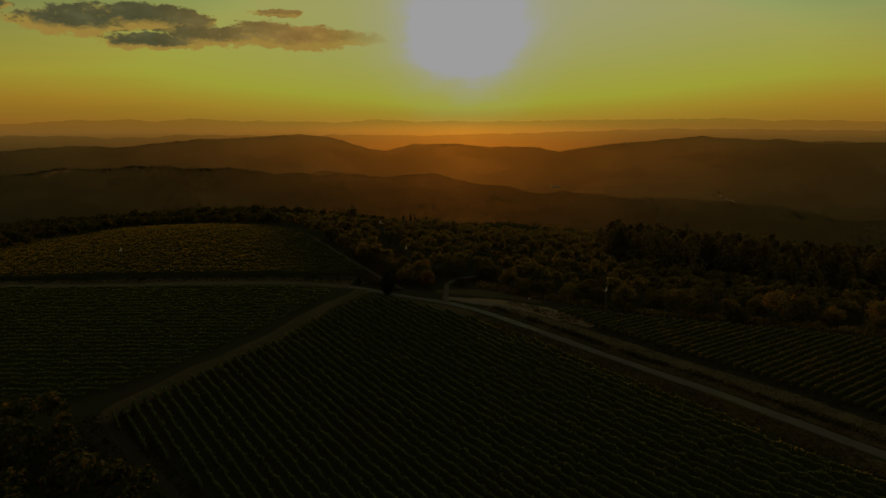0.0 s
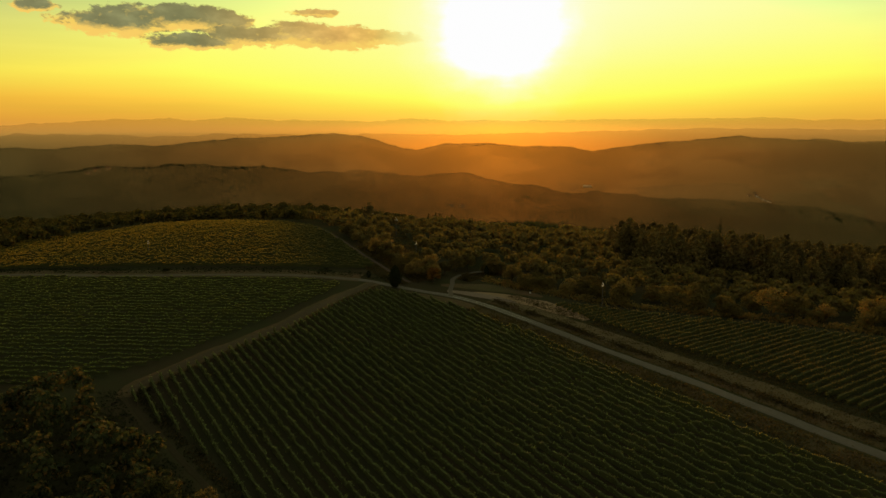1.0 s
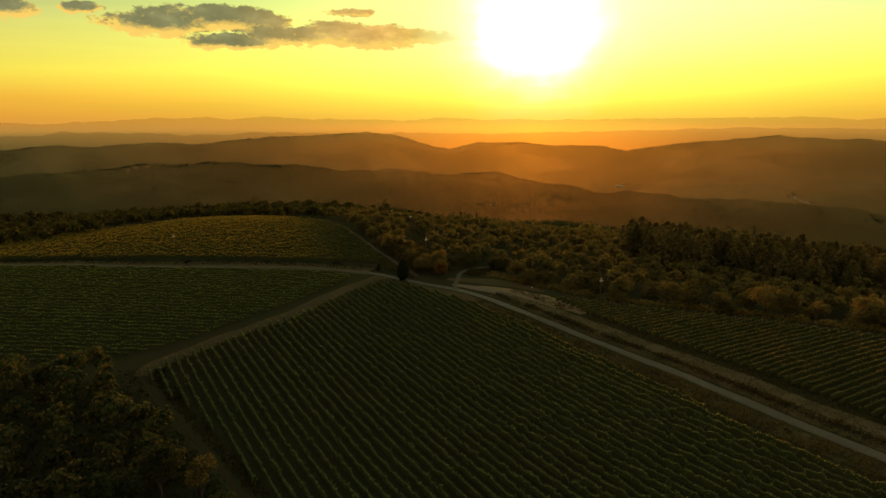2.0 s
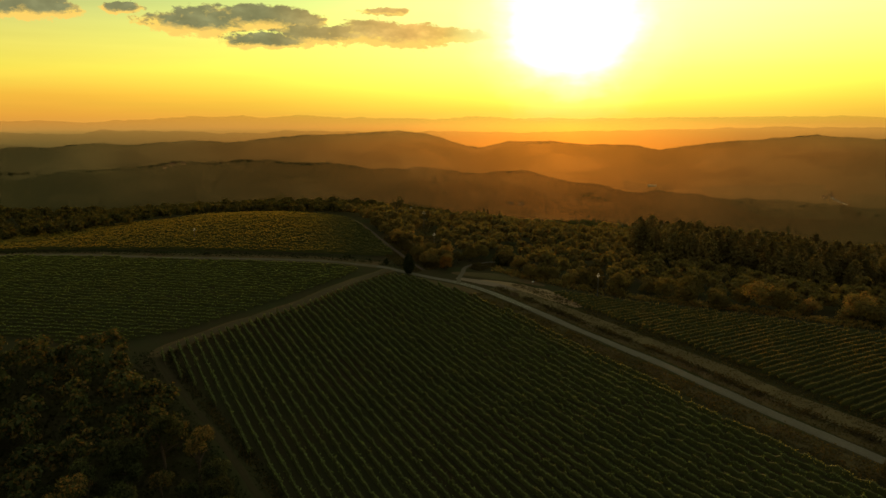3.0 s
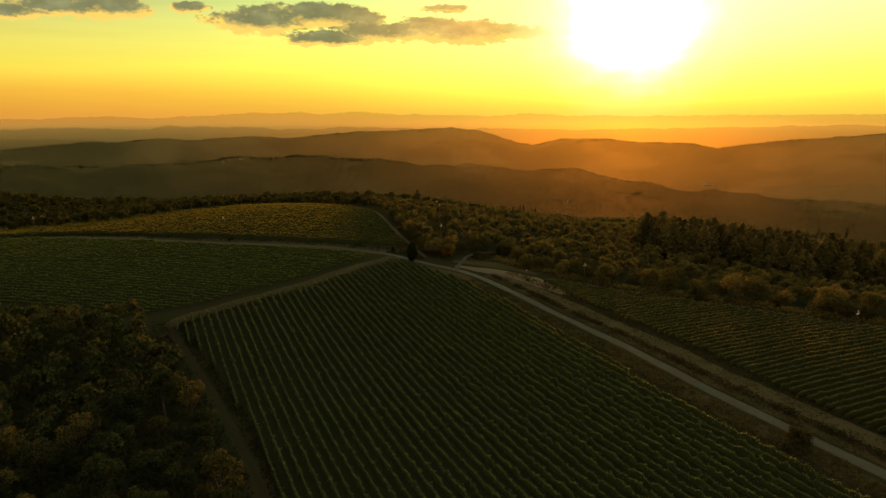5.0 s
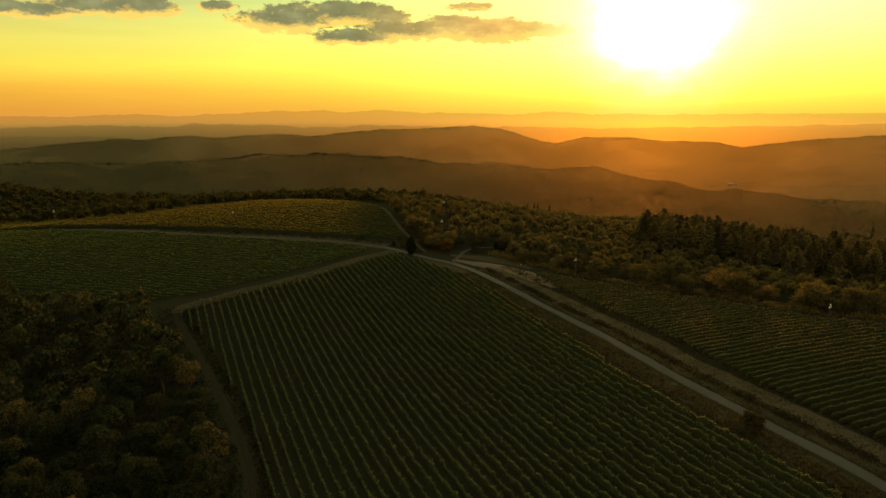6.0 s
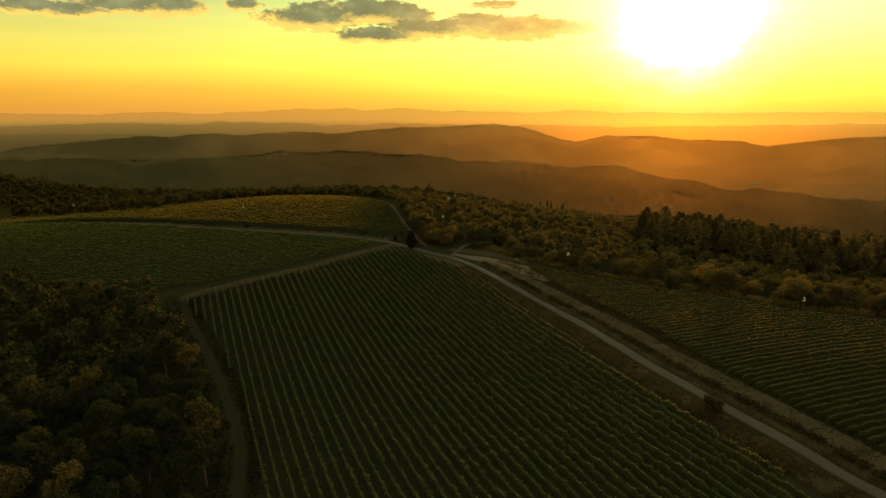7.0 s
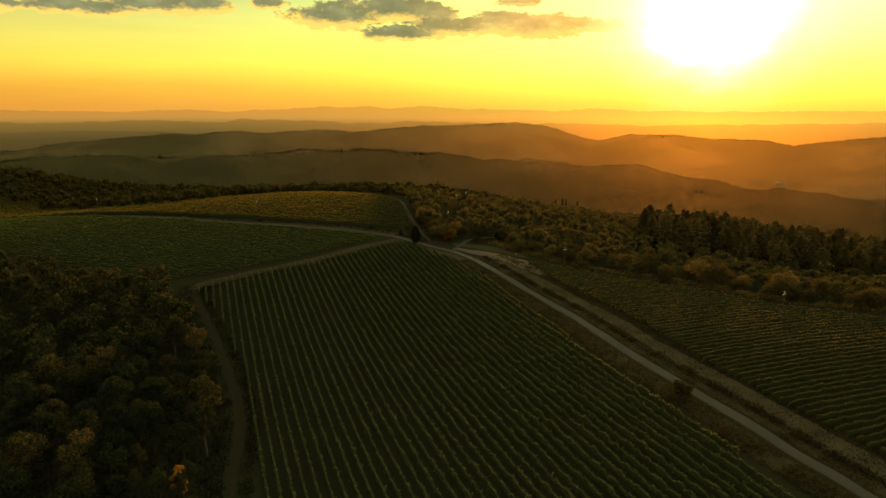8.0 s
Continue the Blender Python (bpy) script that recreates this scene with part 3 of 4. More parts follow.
def ribbon(name, line, left, right, lift, mat, label, category, ragged=0.35, seed=0, pointed=False):
    """A strip laid on the land along a line, from left to right metres beside it, with ragged edges that dip into the soil."""
    rng = np.random.default_rng(seed)
    way = np.gradient(line, axis=0)
    way /= np.hypot(way[:, 0], way[:, 1])[:, None]
    side = np.stack([way[:, 1], -way[:, 0]], -1)
    n = len(line)

    def wobble():
        w = np.convolve(rng.normal(size=n + 8), np.ones(5) / 5, "same")[4 : 4 + n]
        return w * ragged

    ends = np.sin(np.linspace(0.05, 0.95, n) * math.pi) ** 0.6 if pointed else 1.0
    lo, hi = (-left + wobble()) * ends, (right + wobble()) * ends
    cols = []
    for f in np.linspace(0, 1, 7):
        p = line + side * (lo + (hi - lo) * f)[:, None]
        crown = lift * (1 - (2 * f - 1) ** 6) - 0.02
        z = land(p[:, 0], p[:, 1]) + (crown if 0 < f < 1 else -0.15)
        cols.append(np.stack([p[:, 0], p[:, 1], z], -1))
    verts = np.stack(cols, 1).reshape(-1, 3)
    return tagged(mesh_object(name, verts, grid_faces(n, 7), mat, True), label, category, kind="structure")


ROAD = spline([(-170, 450), (-110, 378), (-55, 320), (-24, 285), (3, 259), (28, 239), (51, 221), (75, 208), (96, 197), (105, 191), (112, 185), (119, 178), (124, 169), (129, 160), (134, 152), (137, 143), (138.5, 130), (139, 116), (138.5, 95), (138, 69), (136, 50), (134, 33), (132.5, 10), (131, -10), (130, -22), (129, -60), (128, -150)])
SIDE_TRACK = spline([(120, 175), (111, 171), (101, 167), (90, 162), (78, 155.5), (67, 152), (58, 149.5), (50, 146.5), (42, 143.5), (34, 139), (33.5, 127), (35, 112), (37, 90), (38, 60), (36.5, 45), (33, 28), (29, 0), (27, -60)])
HILL_TRACK = spline([(131, 170), (133, 186), (138, 212), (144, 235), (152, 266), (156, 292), (152, 325)])
SPUR = spline([(134, 151.5), (138, 157), (142.5, 161.5), (146.7, 166.2), (151.2, 168.7), (157.6, 169.9), (163, 169.8), (170, 168)])
EAST_EDGE = ROAD[(ROAD[:, 1] < 142)]

ribbon("verge", EAST_EDGE, 12.5, -4.6, 0.05, DRY, "wide verge of pale dry grass beside the gravel road", "verge", 0.7, 11)
ribbon("verge", ROAD[ROAD[:, 1] < 165], -1.6, 7.5, 0.05, WEEDS, "strip of reddish weeds between road and vines", "verge", 0.6, 12)
ribbon("verge", ROAD[ROAD[:, 1] > 178], 8.0, 3.6, 0.05, WEEDS, "rough grassy bank beside the hill road", "verge", 0.7, 13)
ribbon("verge", EAST_EDGE, 6.0, -1.7, 0.06, WEEDS, "low green-brown grass between road and ditch", "verge", 0.5, 27)
ribbon("headland", SIDE_TRACK[:44], 3.4, 3.6, 0.05, WEEDS, "bare headland of worn dry grass at the row ends", "verge", 0.7, 14)
ribbon("road", ROAD[ROAD[:, 1] < 182], 1.9, 1.55, 0.10, GRAVEL, "pale gravel farm road between the vineyards", "road", 0.25, 15)
ribbon("road", ROAD[ROAD[:, 1] > 178], 1.4, 1.4, 0.11, LANE, "narrow gravel road climbing over the hill", "road", 0.2, 25)
CORNER = int(np.argmin(np.hypot(SIDE_TRACK[:, 0] - 34, SIDE_TRACK[:, 1] - 139)))
ribbon("track", SIDE_TRACK[: CORNER + 1], 1.7, 1.7, 0.10, TRACK, "dusty earth track along the vineyard edge", "track", 0.35, 16)
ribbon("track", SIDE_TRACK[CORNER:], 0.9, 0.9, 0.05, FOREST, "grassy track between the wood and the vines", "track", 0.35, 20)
ribbon("track", HILL_TRACK, 1.0, 1.0, 0.06, HILL_DIRT, "worn earth track climbing beside the woods", "track", 0.35, 17)
ribbon("road", SPUR, 1.05, 1.05, 0.13, LANE, "narrow gravel lane turning into the woods", "road", 0.25, 18)
ribbon("clearing", spline([(139, 163), (147, 156.5), (155, 148), (160, 136)]), 4.5, 5.0, 0.05, WEEDS, "rough brown grass between the lane and the woods", "verge", 1.2, 29, True)
ribbon("road_apron", spline([(136.5, 156.5), (139.5, 153), (142.5, 148.5), (145.5, 143), (147.5, 136)]), 3.0, 2.8, 0.115, APRON, "worn gravel apron where the lane forks off", "road", 0.8, 28, True)
for rut in (0.75, -0.85):
    ribbon("wheel_rut", ROAD[(ROAD[:, 1] < 158) & (ROAD[:, 1] > 118)], rut + 0.17, 0.17 - rut, 0.125, WET_CLAY, "wheel rut of smooth damp clay in the gravel road", "wheel rut", 0.10, 30, True)
ribbon("lay_by", spline([(142.5, 150.5), (145, 147.5), (148.5, 142.5), (152.5, 135), (154.5, 124), (153, 112)]), 5.0, 5.2, 0.09, DIRT, "bare earth lay-by beside the road junction", "lay-by", 2.2, 19, True)


# ---- leaf meshes ----
def blades(centres, normals, size, rng, long=1.25, loose=0.55):
    """Small leaf-shaped quads at the centres, turned roughly along the normals."""
    n = len(centres)
    normals = normals + rng.normal(size=(n, 3)) * loose
    normals /= np.linalg.norm(normals, axis=1)[:, None] + 1e-9
    spin = rng.normal(size=(n, 3))
    u = np.cross(normals, spin)
    u /= np.linalg.norm(u, axis=1)[:, None] + 1e-9
    v = np.cross(normals, u)
    s = (size * rng.uniform(0.65, 1.35, n))[:, None]
    bend = normals * s * 0.18
    verts = np.stack([centres - u * s * long * 0.5, centres + v * s * 0.5 + bend, centres + u * s * long * 0.5, centres - v * s * 0.5 + bend], 1)
    return verts.reshape(-1, 3), np.arange(4 * n).reshape(-1, 4)


def tube(path, radii, sides=6):
    """Vertices and faces of a tapering tube along a path."""
    path, radii = np.array(path, float), np.array(radii, float)
    way = np.gradient(path, axis=0)
    way /= np.linalg.norm(way, axis=1)[:, None]
    ref = np.where(np.abs(way[:, 2:3]) > 0.9, np.array([[1.0, 0, 0]]), np.array([[0, 0, 1.0]]))
    u = np.cross(way, ref)
    u /= np.linalg.norm(u, axis=1)[:, None]
    v = np.cross(way, u)
    a = np.linspace(0, 2 * math.pi, sides, endpoint=False)
    ring = np.cos(a)[None, :, None] * u[:, None] + np.sin(a)[None, :, None] * v[:, None]
    verts = (path[:, None] + ring * radii[:, None, None]).reshape(-1, 3)
    return verts, grid_faces(len(path), sides, True)


def joined(pieces):
    """Several (verts, faces) as one."""
    verts, faces, n = [], [], 0
    for v, f in pieces:
        verts.append(np.asarray(v, float))
        faces += (np.asarray(f) + n).tolist()
        n += len(v)
    return np.vstack(verts), faces


def part(name, made, mat, parent, label="", smooth=False):
    verts, faces = made
    ob = mesh_object(name, np.asarray(verts), faces if isinstance(faces, list) else np.asarray(faces), mat, smooth)
    ob.parent = parent
    if label:
        ob["label"] = label
    return ob


# ---- vineyards ----
def inside(poly, x, y):
    poly = np.array(poly, float)
    x0, y0, x1, y1 = poly[:, 0], poly[:, 1], np.roll(poly[:, 0], -1), np.roll(poly[:, 1], -1)
    x, y = np.asarray(x, float)[..., None], np.asarray(y, float)[..., None]
    cross = ((y0 > y) != (y1 > y)) & (x < (x1 - x0) * (y - y0) / np.where(y1 == y0, 1e-9, y1 - y0) + x0)
    return cross.sum(-1) % 2 == 1


def vineyard(poly, way, gap, per_metre, leaf, mat, label, group, seed, tall=1.65, posts=True, start=0.0, crest=0.0, late=0.0, plump=1.0, uneven=0.17):
    """Rows of vines along a direction, clipped to a field; each row follows the land and has leaves, trunks and end posts."""
    rng = np.random.default_rng(seed)
    way = np.array(way, float) / np.hypot(*way)
    side = np.array([way[1], -way[0]])
    pts = np.array(poly, float)
    lo, hi = (pts @ side).min(), (pts @ side).max()
    a0, a1 = (pts @ way).min(), (pts @ way).max()
    for off in np.arange(lo + gap * 0.5 + start, hi, gap):
        along = np.arange(a0, a1, 0.5)
        p = along[:, None] * way + off * side
        ok = inside(poly, p[:, 0], p[:, 1])
        if ok.sum() < 8:
            continue
        first, last = along[ok][0], along[ok][-1]
        # vine by vine: each plant has its own height, breadth and gap
        stocks = np.arange(first + 0.4, last, 1.0)
        stocks = stocks[rng.uniform(0, 1, len(stocks)) > 0.03]
        vigour = np.clip(rng.normal(1.0, uneven, len(stocks)) + 0.08 * np.sin(stocks * 0.19 + off) * np.sin(stocks * 0.051 + 2 * off), 0.45, 1.35)
        n = max(5, int(per_metre))
        v = np.repeat(vigour, n)
        s = np.repeat(stocks, n) + rng.normal(size=len(v)) * 0.27
        up = 0.45 + (tall * v - 0.45) * (rng.beta(crest, 1.0, len(v)) if crest else rng.beta(1.7, 1.15, len(v))) + (rng.uniform(0, 1, len(v)) > 0.95) * rng.uniform(0, 0.4, len(v))
        out = rng.normal(size=len(v)) * 0.13 * v * plump
        n = len(s)
        xy = s[:, None] * way + (off + out)[:, None] * side
        z = land(xy[:, 0], xy[:, 1]) + up
        crown = np.clip((up / (tall * v) - 0.55) / 0.35, 0, 1)
        normals = np.stack([side[0] * np.sign(out), side[1] * np.sign(out), 0.15 + 2.0 * crown], -1)
        thing = new("vine_row")
        base = first * way + off * side
        thing.location = (base[0], base[1], height(*base))
        origin = np.array(thing.location)
        tagged(thing, label, "vine row", group)
        leafy = blades(np.column_stack([xy, z]) - origin, normals, leaf, rng, 1.25, 0.5 if crest else 0.9)
        part("foliage", leafy, VINE_EDGE if off > hi - late else mat, thing)
        part("inner_canopy", hedge(stocks, vigour * tall, way, side, off, origin, rng, plump), VINE_SHADE, thing, "dense inner leaves coloured dark like the row's shaded sides")
        if posts:
            for where in (first, last):
                q = where * way + off * side
                foot = np.array([q[0], q[1], height(*q)]) - origin
                part("post", tube([foot - (0, 0, 0.2), foot + (0, 0, 1.0), foot + (0, 0, 1.85)], [0.055, 0.05, 0.045], 5), WOOD, thing)
            stems = []
            for where in np.arange(first + 0.6, last, 1.0 if posts == 2 else 3.0):
                q = where * way + (off + rng.normal() * 0.04) * side
                foot = np.array([q[0], q[1], height(*q)]) - origin
                stems.append(tube([foot - (0, 0, 0.05), foot + (0, 0, 0.75)], [0.045, 0.03], 3))
            tagged(part("stem", joined(stems), BARK, thing), kind="stuff")


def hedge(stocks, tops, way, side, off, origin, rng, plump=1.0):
    """The dense inner canopy of a row: a ragged box of leaves over the wire, coloured as shade."""
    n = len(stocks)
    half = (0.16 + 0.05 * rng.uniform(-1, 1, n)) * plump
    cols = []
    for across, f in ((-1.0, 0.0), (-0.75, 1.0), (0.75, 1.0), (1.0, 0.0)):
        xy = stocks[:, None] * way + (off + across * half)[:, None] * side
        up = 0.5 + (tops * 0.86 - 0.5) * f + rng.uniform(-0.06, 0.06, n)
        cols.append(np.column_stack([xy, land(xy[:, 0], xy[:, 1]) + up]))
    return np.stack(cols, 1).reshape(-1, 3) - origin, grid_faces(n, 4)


FIELD_MAIN = [(33.6, 138), (36, 140.5), (57, 147), (76, 152.5), (99, 161.5), (110, 167), (118, 166.5), (123, 161), (129, 140), (131, 120), (130.5, 100), (128, 67), (126, 43), (124, 20), (122, 0), (118, -45), (35.4, -45), (37.8, 26), (39.2, 41), (39.8, 59), (40.4, 84), (39.8, 104), (38.0, 117), (34.2, 126)]
FIELD_WEST = [(110, 177), (104, 186), (73, 203), (50, 216), (26, 234), (0, 255), (-27, 281), (-58, 313), (-110, 370), (-130, 340), (-75, 250), (-45, 205), (-14, 172), (7, 158), (24, 147), (44, 149.5), (65, 156.5), (89, 166)]
FIELD_HILL = [(113, 198), (124, 190), (130.5, 190), (134, 203), (139, 225), (147.5, 255), (153, 285), (150, 310), (142, 336), (128, 358), (105, 370), (86, 346), (62, 319), (40, 300), (22, 290), (3, 305), (-16, 325), (-31, 343), (-60, 385), (-100, 440), (-130, 430), (-95, 372), (-52, 322), (-18, 288), (17, 257), (47, 234), (70, 222), (98, 207)]
FIELD_EAST = [(155, 131), (165, 116), (180, 90), (190, 70), (197, 46), (212, 25), (235, -10), (260, -60), (142, -60), (142, -16), (143, 5), (146, 30), (149, 45), (151, 60), (152.5, 85), (153, 112)]
vineyard(FIELD_MAIN, (0.057, 1), 2.264, 19, 0.22, VINE_LEAF, "long trellised row of green vines on the main slope", "rows of the main vineyard", 21, posts=2, late=5.0, start=-0.57, plump=1.5)
vineyard(FIELD_WEST, (0.866, -0.5), 2.3, 11, 0.22, VINE_WEST, "green vine row in the field above the earth track", "rows of the upper vineyard", 22, posts=False, tall=1.25, crest=9.0)
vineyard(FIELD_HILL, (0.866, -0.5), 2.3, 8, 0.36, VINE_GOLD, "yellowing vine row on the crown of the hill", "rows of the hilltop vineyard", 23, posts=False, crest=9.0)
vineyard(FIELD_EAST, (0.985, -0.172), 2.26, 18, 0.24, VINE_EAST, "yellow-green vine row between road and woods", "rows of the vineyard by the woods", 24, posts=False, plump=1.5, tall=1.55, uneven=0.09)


# ---- trees ----
def crown_points(rng, lumps, wide, low, high, per_lump, flat=0.85, bulk=1.0):
    """Points on a ragged, rounded crown made of many leafy lumps."""
    pts, nrm = [], []
    mid, half = (low + high) / 2, (high - low) / 2
    for _ in range(lumps):
        d = rng.normal(size=3)
        d *= rng.uniform(0.25, 1.0) ** 0.5 / np.linalg.norm(d)
        if d[2] < -0.5:
            d[2] *= -0.6
        r = wide * rng.uniform(0.24, 0.42) * bulk
        c = d * (wide - r * 0.6, wide - r * 0.6, half - r * 0.5) + (0, 0, mid)
        q = rng.normal(size=(per_lump, 3))
        q /= np.linalg.norm(q, axis=1)[:, None]
        q[:, 2] = np.where(q[:, 2] < -0.45, -q[:, 2], q[:, 2])
        pts.append(c + q * (r * rng.uniform(0.6, 1.08, per_lump))[:, None] * (1, 1, flat))
        nrm.append(q)
    return np.vstack(pts), np.vstack(nrm)


def broadleaf(name, label, rng, tall, wide, lumps, per_lump, leaf, mat, limbs=6, loose=0.32, bulk=1.0, low=0.05):
    tree = new(name)
    tagged(tree, label, "tree")
    lean = rng.normal(size=2) * 0.05 * tall
    knots = [(0, 0, -0.4), (lean[0] * 0.3, lean[1] * 0.3, tall * 0.25), (lean[0], lean[1], tall * 0.6), (lean[0] * 1.3, lean[1] * 1.3, tall * 0.86)]
    pieces = [tube(knots, [tall * 0.030, tall * 0.022, tall * 0.013, tall * 0.004], 6)]
    for k in range(limbs):
        a = 2 * math.pi * k / limbs + rng.uniform(-0.4, 0.4)
        h = tall * rng.uniform(0.25, 0.55)
        reach = wide * rng.uniform(0.6, 0.9)
        pieces.append(tube([(lean[0] * 0.5, lean[1] * 0.5, h), (math.cos(a) * reach * 0.5, math.sin(a) * reach * 0.5, h + tall * 0.13), (math.cos(a) * reach, math.sin(a) * reach, h + tall * rng.uniform(0.15, 0.3))], [tall * 0.012, tall * 0.008, tall * 0.003], 4))
    part("trunk", joined(pieces), BARK, tree)
    p, n = crown_points(rng, lumps, wide, tall * low, tall * 0.97, per_lump, bulk=bulk)
    part("crown", blades(p, n, leaf, rng, 1.25, loose), mat, tree)
    return tree


def pine(name, label, rng, tall, wide, tiers, per_tier, leaf, mat):
    tree = new(name)
    tagged(tree, label, "tree")
    part("trunk", tube([(0, 0, -0.4), (0.1, 0, tall * 0.5), (0, 0.1, tall * 0.95)], [tall * 0.02, tall * 0.014, tall * 0.003], 6), BARK, tree)
    pts, nrm = [], []
    for k in range(tiers):
        t = k / (tiers - 1)
        reach = wide * (1.02 - t ** 1.4) ** 0.75 * rng.uniform(0.8, 1.1)
        for b in range(6):
            a = 2 * math.pi * (b + rng.uniform(-0.4, 0.4)) / 6 + k
            n = max(4, int(per_tier * (1.15 - 0.7 * t)))
            s = rng.uniform(0.25, 1, n) ** 0.6 * reach
            q = np.stack([np.cos(a) * s, np.sin(a) * s, tall * (0.22 + 0.75 * t) + 0.10 * s], -1) + rng.normal(size=(n, 3)) * (0.5, 0.5, 0.35)
            pts.append(q)
            nrm.append(np.tile((math.cos(a) * 0.7, math.sin(a) * 0.7, 0.7), (n, 1)))
    part("crown", blades(np.vstack(pts), np.vstack(nrm), leaf, rng), mat, tree)
    return tree


def scatter(poly, gap, rng, keep_off=()):
    """Uneven places inside a plan, about gap metres apart, clear of some lines."""
    pts = np.array(poly, float)
    x0, y0, x1, y1 = *pts.min(0), *pts.max(0)
    out = []
    for x in np.arange(x0, x1, gap):
        for y in np.arange(y0, y1, gap):
            q = np.array([x, y]) + rng.uniform(-0.42, 0.42, 2) * gap
            if inside(poly, q[0], q[1]) and all(np.hypot(*(line - q).T).min() > wide for line, wide in keep_off):
                out.append(q)
    return out


def plant(kinds, places, rng, low, high, group, sink=0.05):
    """Copies of the given trees at the places, turned and scaled at random; the first of each kind stands at the first places."""
    made = []
    for n, q in enumerate(places):
        k = kinds[rng.integers(len(kinds))]
        m = pose(q[0], q[1], height(*q) - sink, rng.uniform(-4, 4), rng.uniform(-4, 4), rng.uniform(0, 360)) @ Matrix.Diagonal((*(np.array([1, 1, 1]) * rng.uniform(low, high) * rng.uniform(0.92, 1.08, 3)), 1))
        if k.get("placed"):
            ob = copy_thing(k, Matrix.Identity(4))
        else:
            ob = k
            k["placed"] = 1
        ob.matrix_basis = m
        tagged(ob, group=group)
        made.append(ob)
    return made


def forest(name, kinds, places, rng, low, high, label, mat, thin):
    """Far woods that nobody could count: many trees of the given kinds joined into one mesh."""
    shapes = []
    for k in kinds:
        me = next(o for o in k.children if o.name.startswith("crown")).data
        v = np.empty(len(me.vertices) * 3)
        me.vertices.foreach_get("co", v)
        quads = v.reshape(-1, 4, 3)
        quads = quads[quads[:, :, 2].mean(1) > 0.42 * quads[:, :, 2].max()][::thin]
        mid = quads.mean(1, keepdims=True)
        shapes.append(mid + (quads - mid) * thin**0.5 * 0.95)
    out = []
    for q in places:
        quads = shapes[rng.integers(len(shapes))]
        a, s = rng.uniform(0, 2 * math.pi), rng.uniform(low, high)
        turn = np.array([[math.cos(a), -math.sin(a), 0], [math.sin(a), math.cos(a), 0], [0, 0, rng.uniform(0.85, 1.1)]]) * s
        out.append(quads.reshape(-1, 3) @ turn.T + (q[0], q[1], height(*q) - 0.1))
    verts = np.vstack(out)
    return tagged(mesh_object(name, verts, np.arange(len(verts)).reshape(-1, 4), mat), label, "woods", kind="stuff")


rng = np.random.default_rng(77)
oaks_near = [broadleaf("oak_tree", "leafy oak with a broad ragged olive-green crown", rng, rng.uniform(7.5, 11.5), rng.uniform(2.5, 3.4), 24, 92, 0.26, OAK_LEAF, loose=0.22, bulk=1.15, low=0.26) for _ in range(6)]
oaks = [broadleaf("oak_tree", "rounded oak at the edge of the wood, olive and rust leaves", rng, rng.uniform(8, 11), rng.uniform(3.6, 4.8), 24, 84, 0.40, WOOD_LEAF, 4, 0.3, 1.2) for _ in range(5)]
pines = [pine("pine_tree", "dark pointed pine rising above the wood", rng, rng.uniform(12.5, 15), rng.uniform(4.4, 5.4), 11, 19, 0.66, PINE_LEAF) for _ in range(3)]

WOOD_WEST = [(20, 141), (28, 131), (31, 112), (33, 90), (34, 60), (32, 40), (28, 15), (20, -25), (-8, -25), (-30, 60), (-60, 150), (-62, 205), (-45, 196), (-16, 166), (5, 152)]
WOOD_EAST = [(135, 175), (144, 169), (150, 172), (156, 163), (158, 150), (163, 138), (170, 120), (186, 93), (196, 73), (204, 50), (222, 30), (246, 0), (300, -40), (400, 60), (420, 220), (380, 330), (250, 360), (165, 310), (160, 285), (154, 255), (146, 225), (139, 200)]
WOOD_NORTH = [(160, 308), (152, 330), (136, 360), (105, 376), (82, 352), (60, 327), (38, 307), (22, 297), (5, 312), (-28, 350), (-58, 392), (-100, 450), (-120, 560), (60, 580), (220, 540), (320, 420), (250, 360), (200, 335)]
WOOD_OUTER = [(300, -40), (480, -60), (640, 120), (640, 330), (480, 420), (380, 330), (420, 220), (400, 60)]
POWER_LINE = spline([(147.6, 188.7), (174.5, 240.5), (227.8, 343.8)])
off_lanes = ((SPUR, 2.8), (HILL_TRACK, 2.6), (ROAD, 5.0), (POWER_LINE, 4.2))
west = sorted(scatter(WOOD_WEST, 5.7, rng, ((SIDE_TRACK, 2.6),)), key=lambda q: np.hypot(q[0] - 40, q[1] - 20))
plant(oaks_near, west[:155], rng, 0.6, 1.35, "oaks of the near wood")
forest("woods", oaks_near, west[155:], rng, 0.65, 1.2, "back of the near oak wood", OAK_LEAF, 8)
east = scatter(WOOD_EAST, 7.0, rng, off_lanes)
rank = [q for q in east if np.hypot((q[0] - 300) * 0.75, (q[1] - 135) * 0.8) < 52 and rng.uniform() < 0.7]
edge = [q for q in east if not any(q is r for r in rank) and (not inside(WOOD_EAST, q[0] - 11, q[1] - 4) or not inside(WOOD_EAST, q[0] - 2, q[1] - 11)) and q[0] < 285 and q[1] < 190][:150]
deep = [q for q in east if not any(q is r for r in rank) and not any(q is r for r in edge)]
along = HILL_TRACK[3:42:3]
across = np.gradient(along, axis=0)
across = np.stack([across[:, 1], -across[:, 0]], -1) / np.hypot(across[:, 0], across[:, 1])[:, None]
fringe = list(along + across * rng.uniform(3.6, 5.4, (len(along), 1))) + [np.array(q) for q in ((136.8, 173.5), (141.5, 170.5), (144.5, 174.5), (147.5, 172.0), (154.5, 174.0), (160.5, 174.5), (140.0, 178.5))]
plant(oaks, fringe, rng, 0.52, 0.82, "oaks beside the hill track", 0.4)
plant(pines, rank, rng, 0.95, 1.3, "pines of the wood")
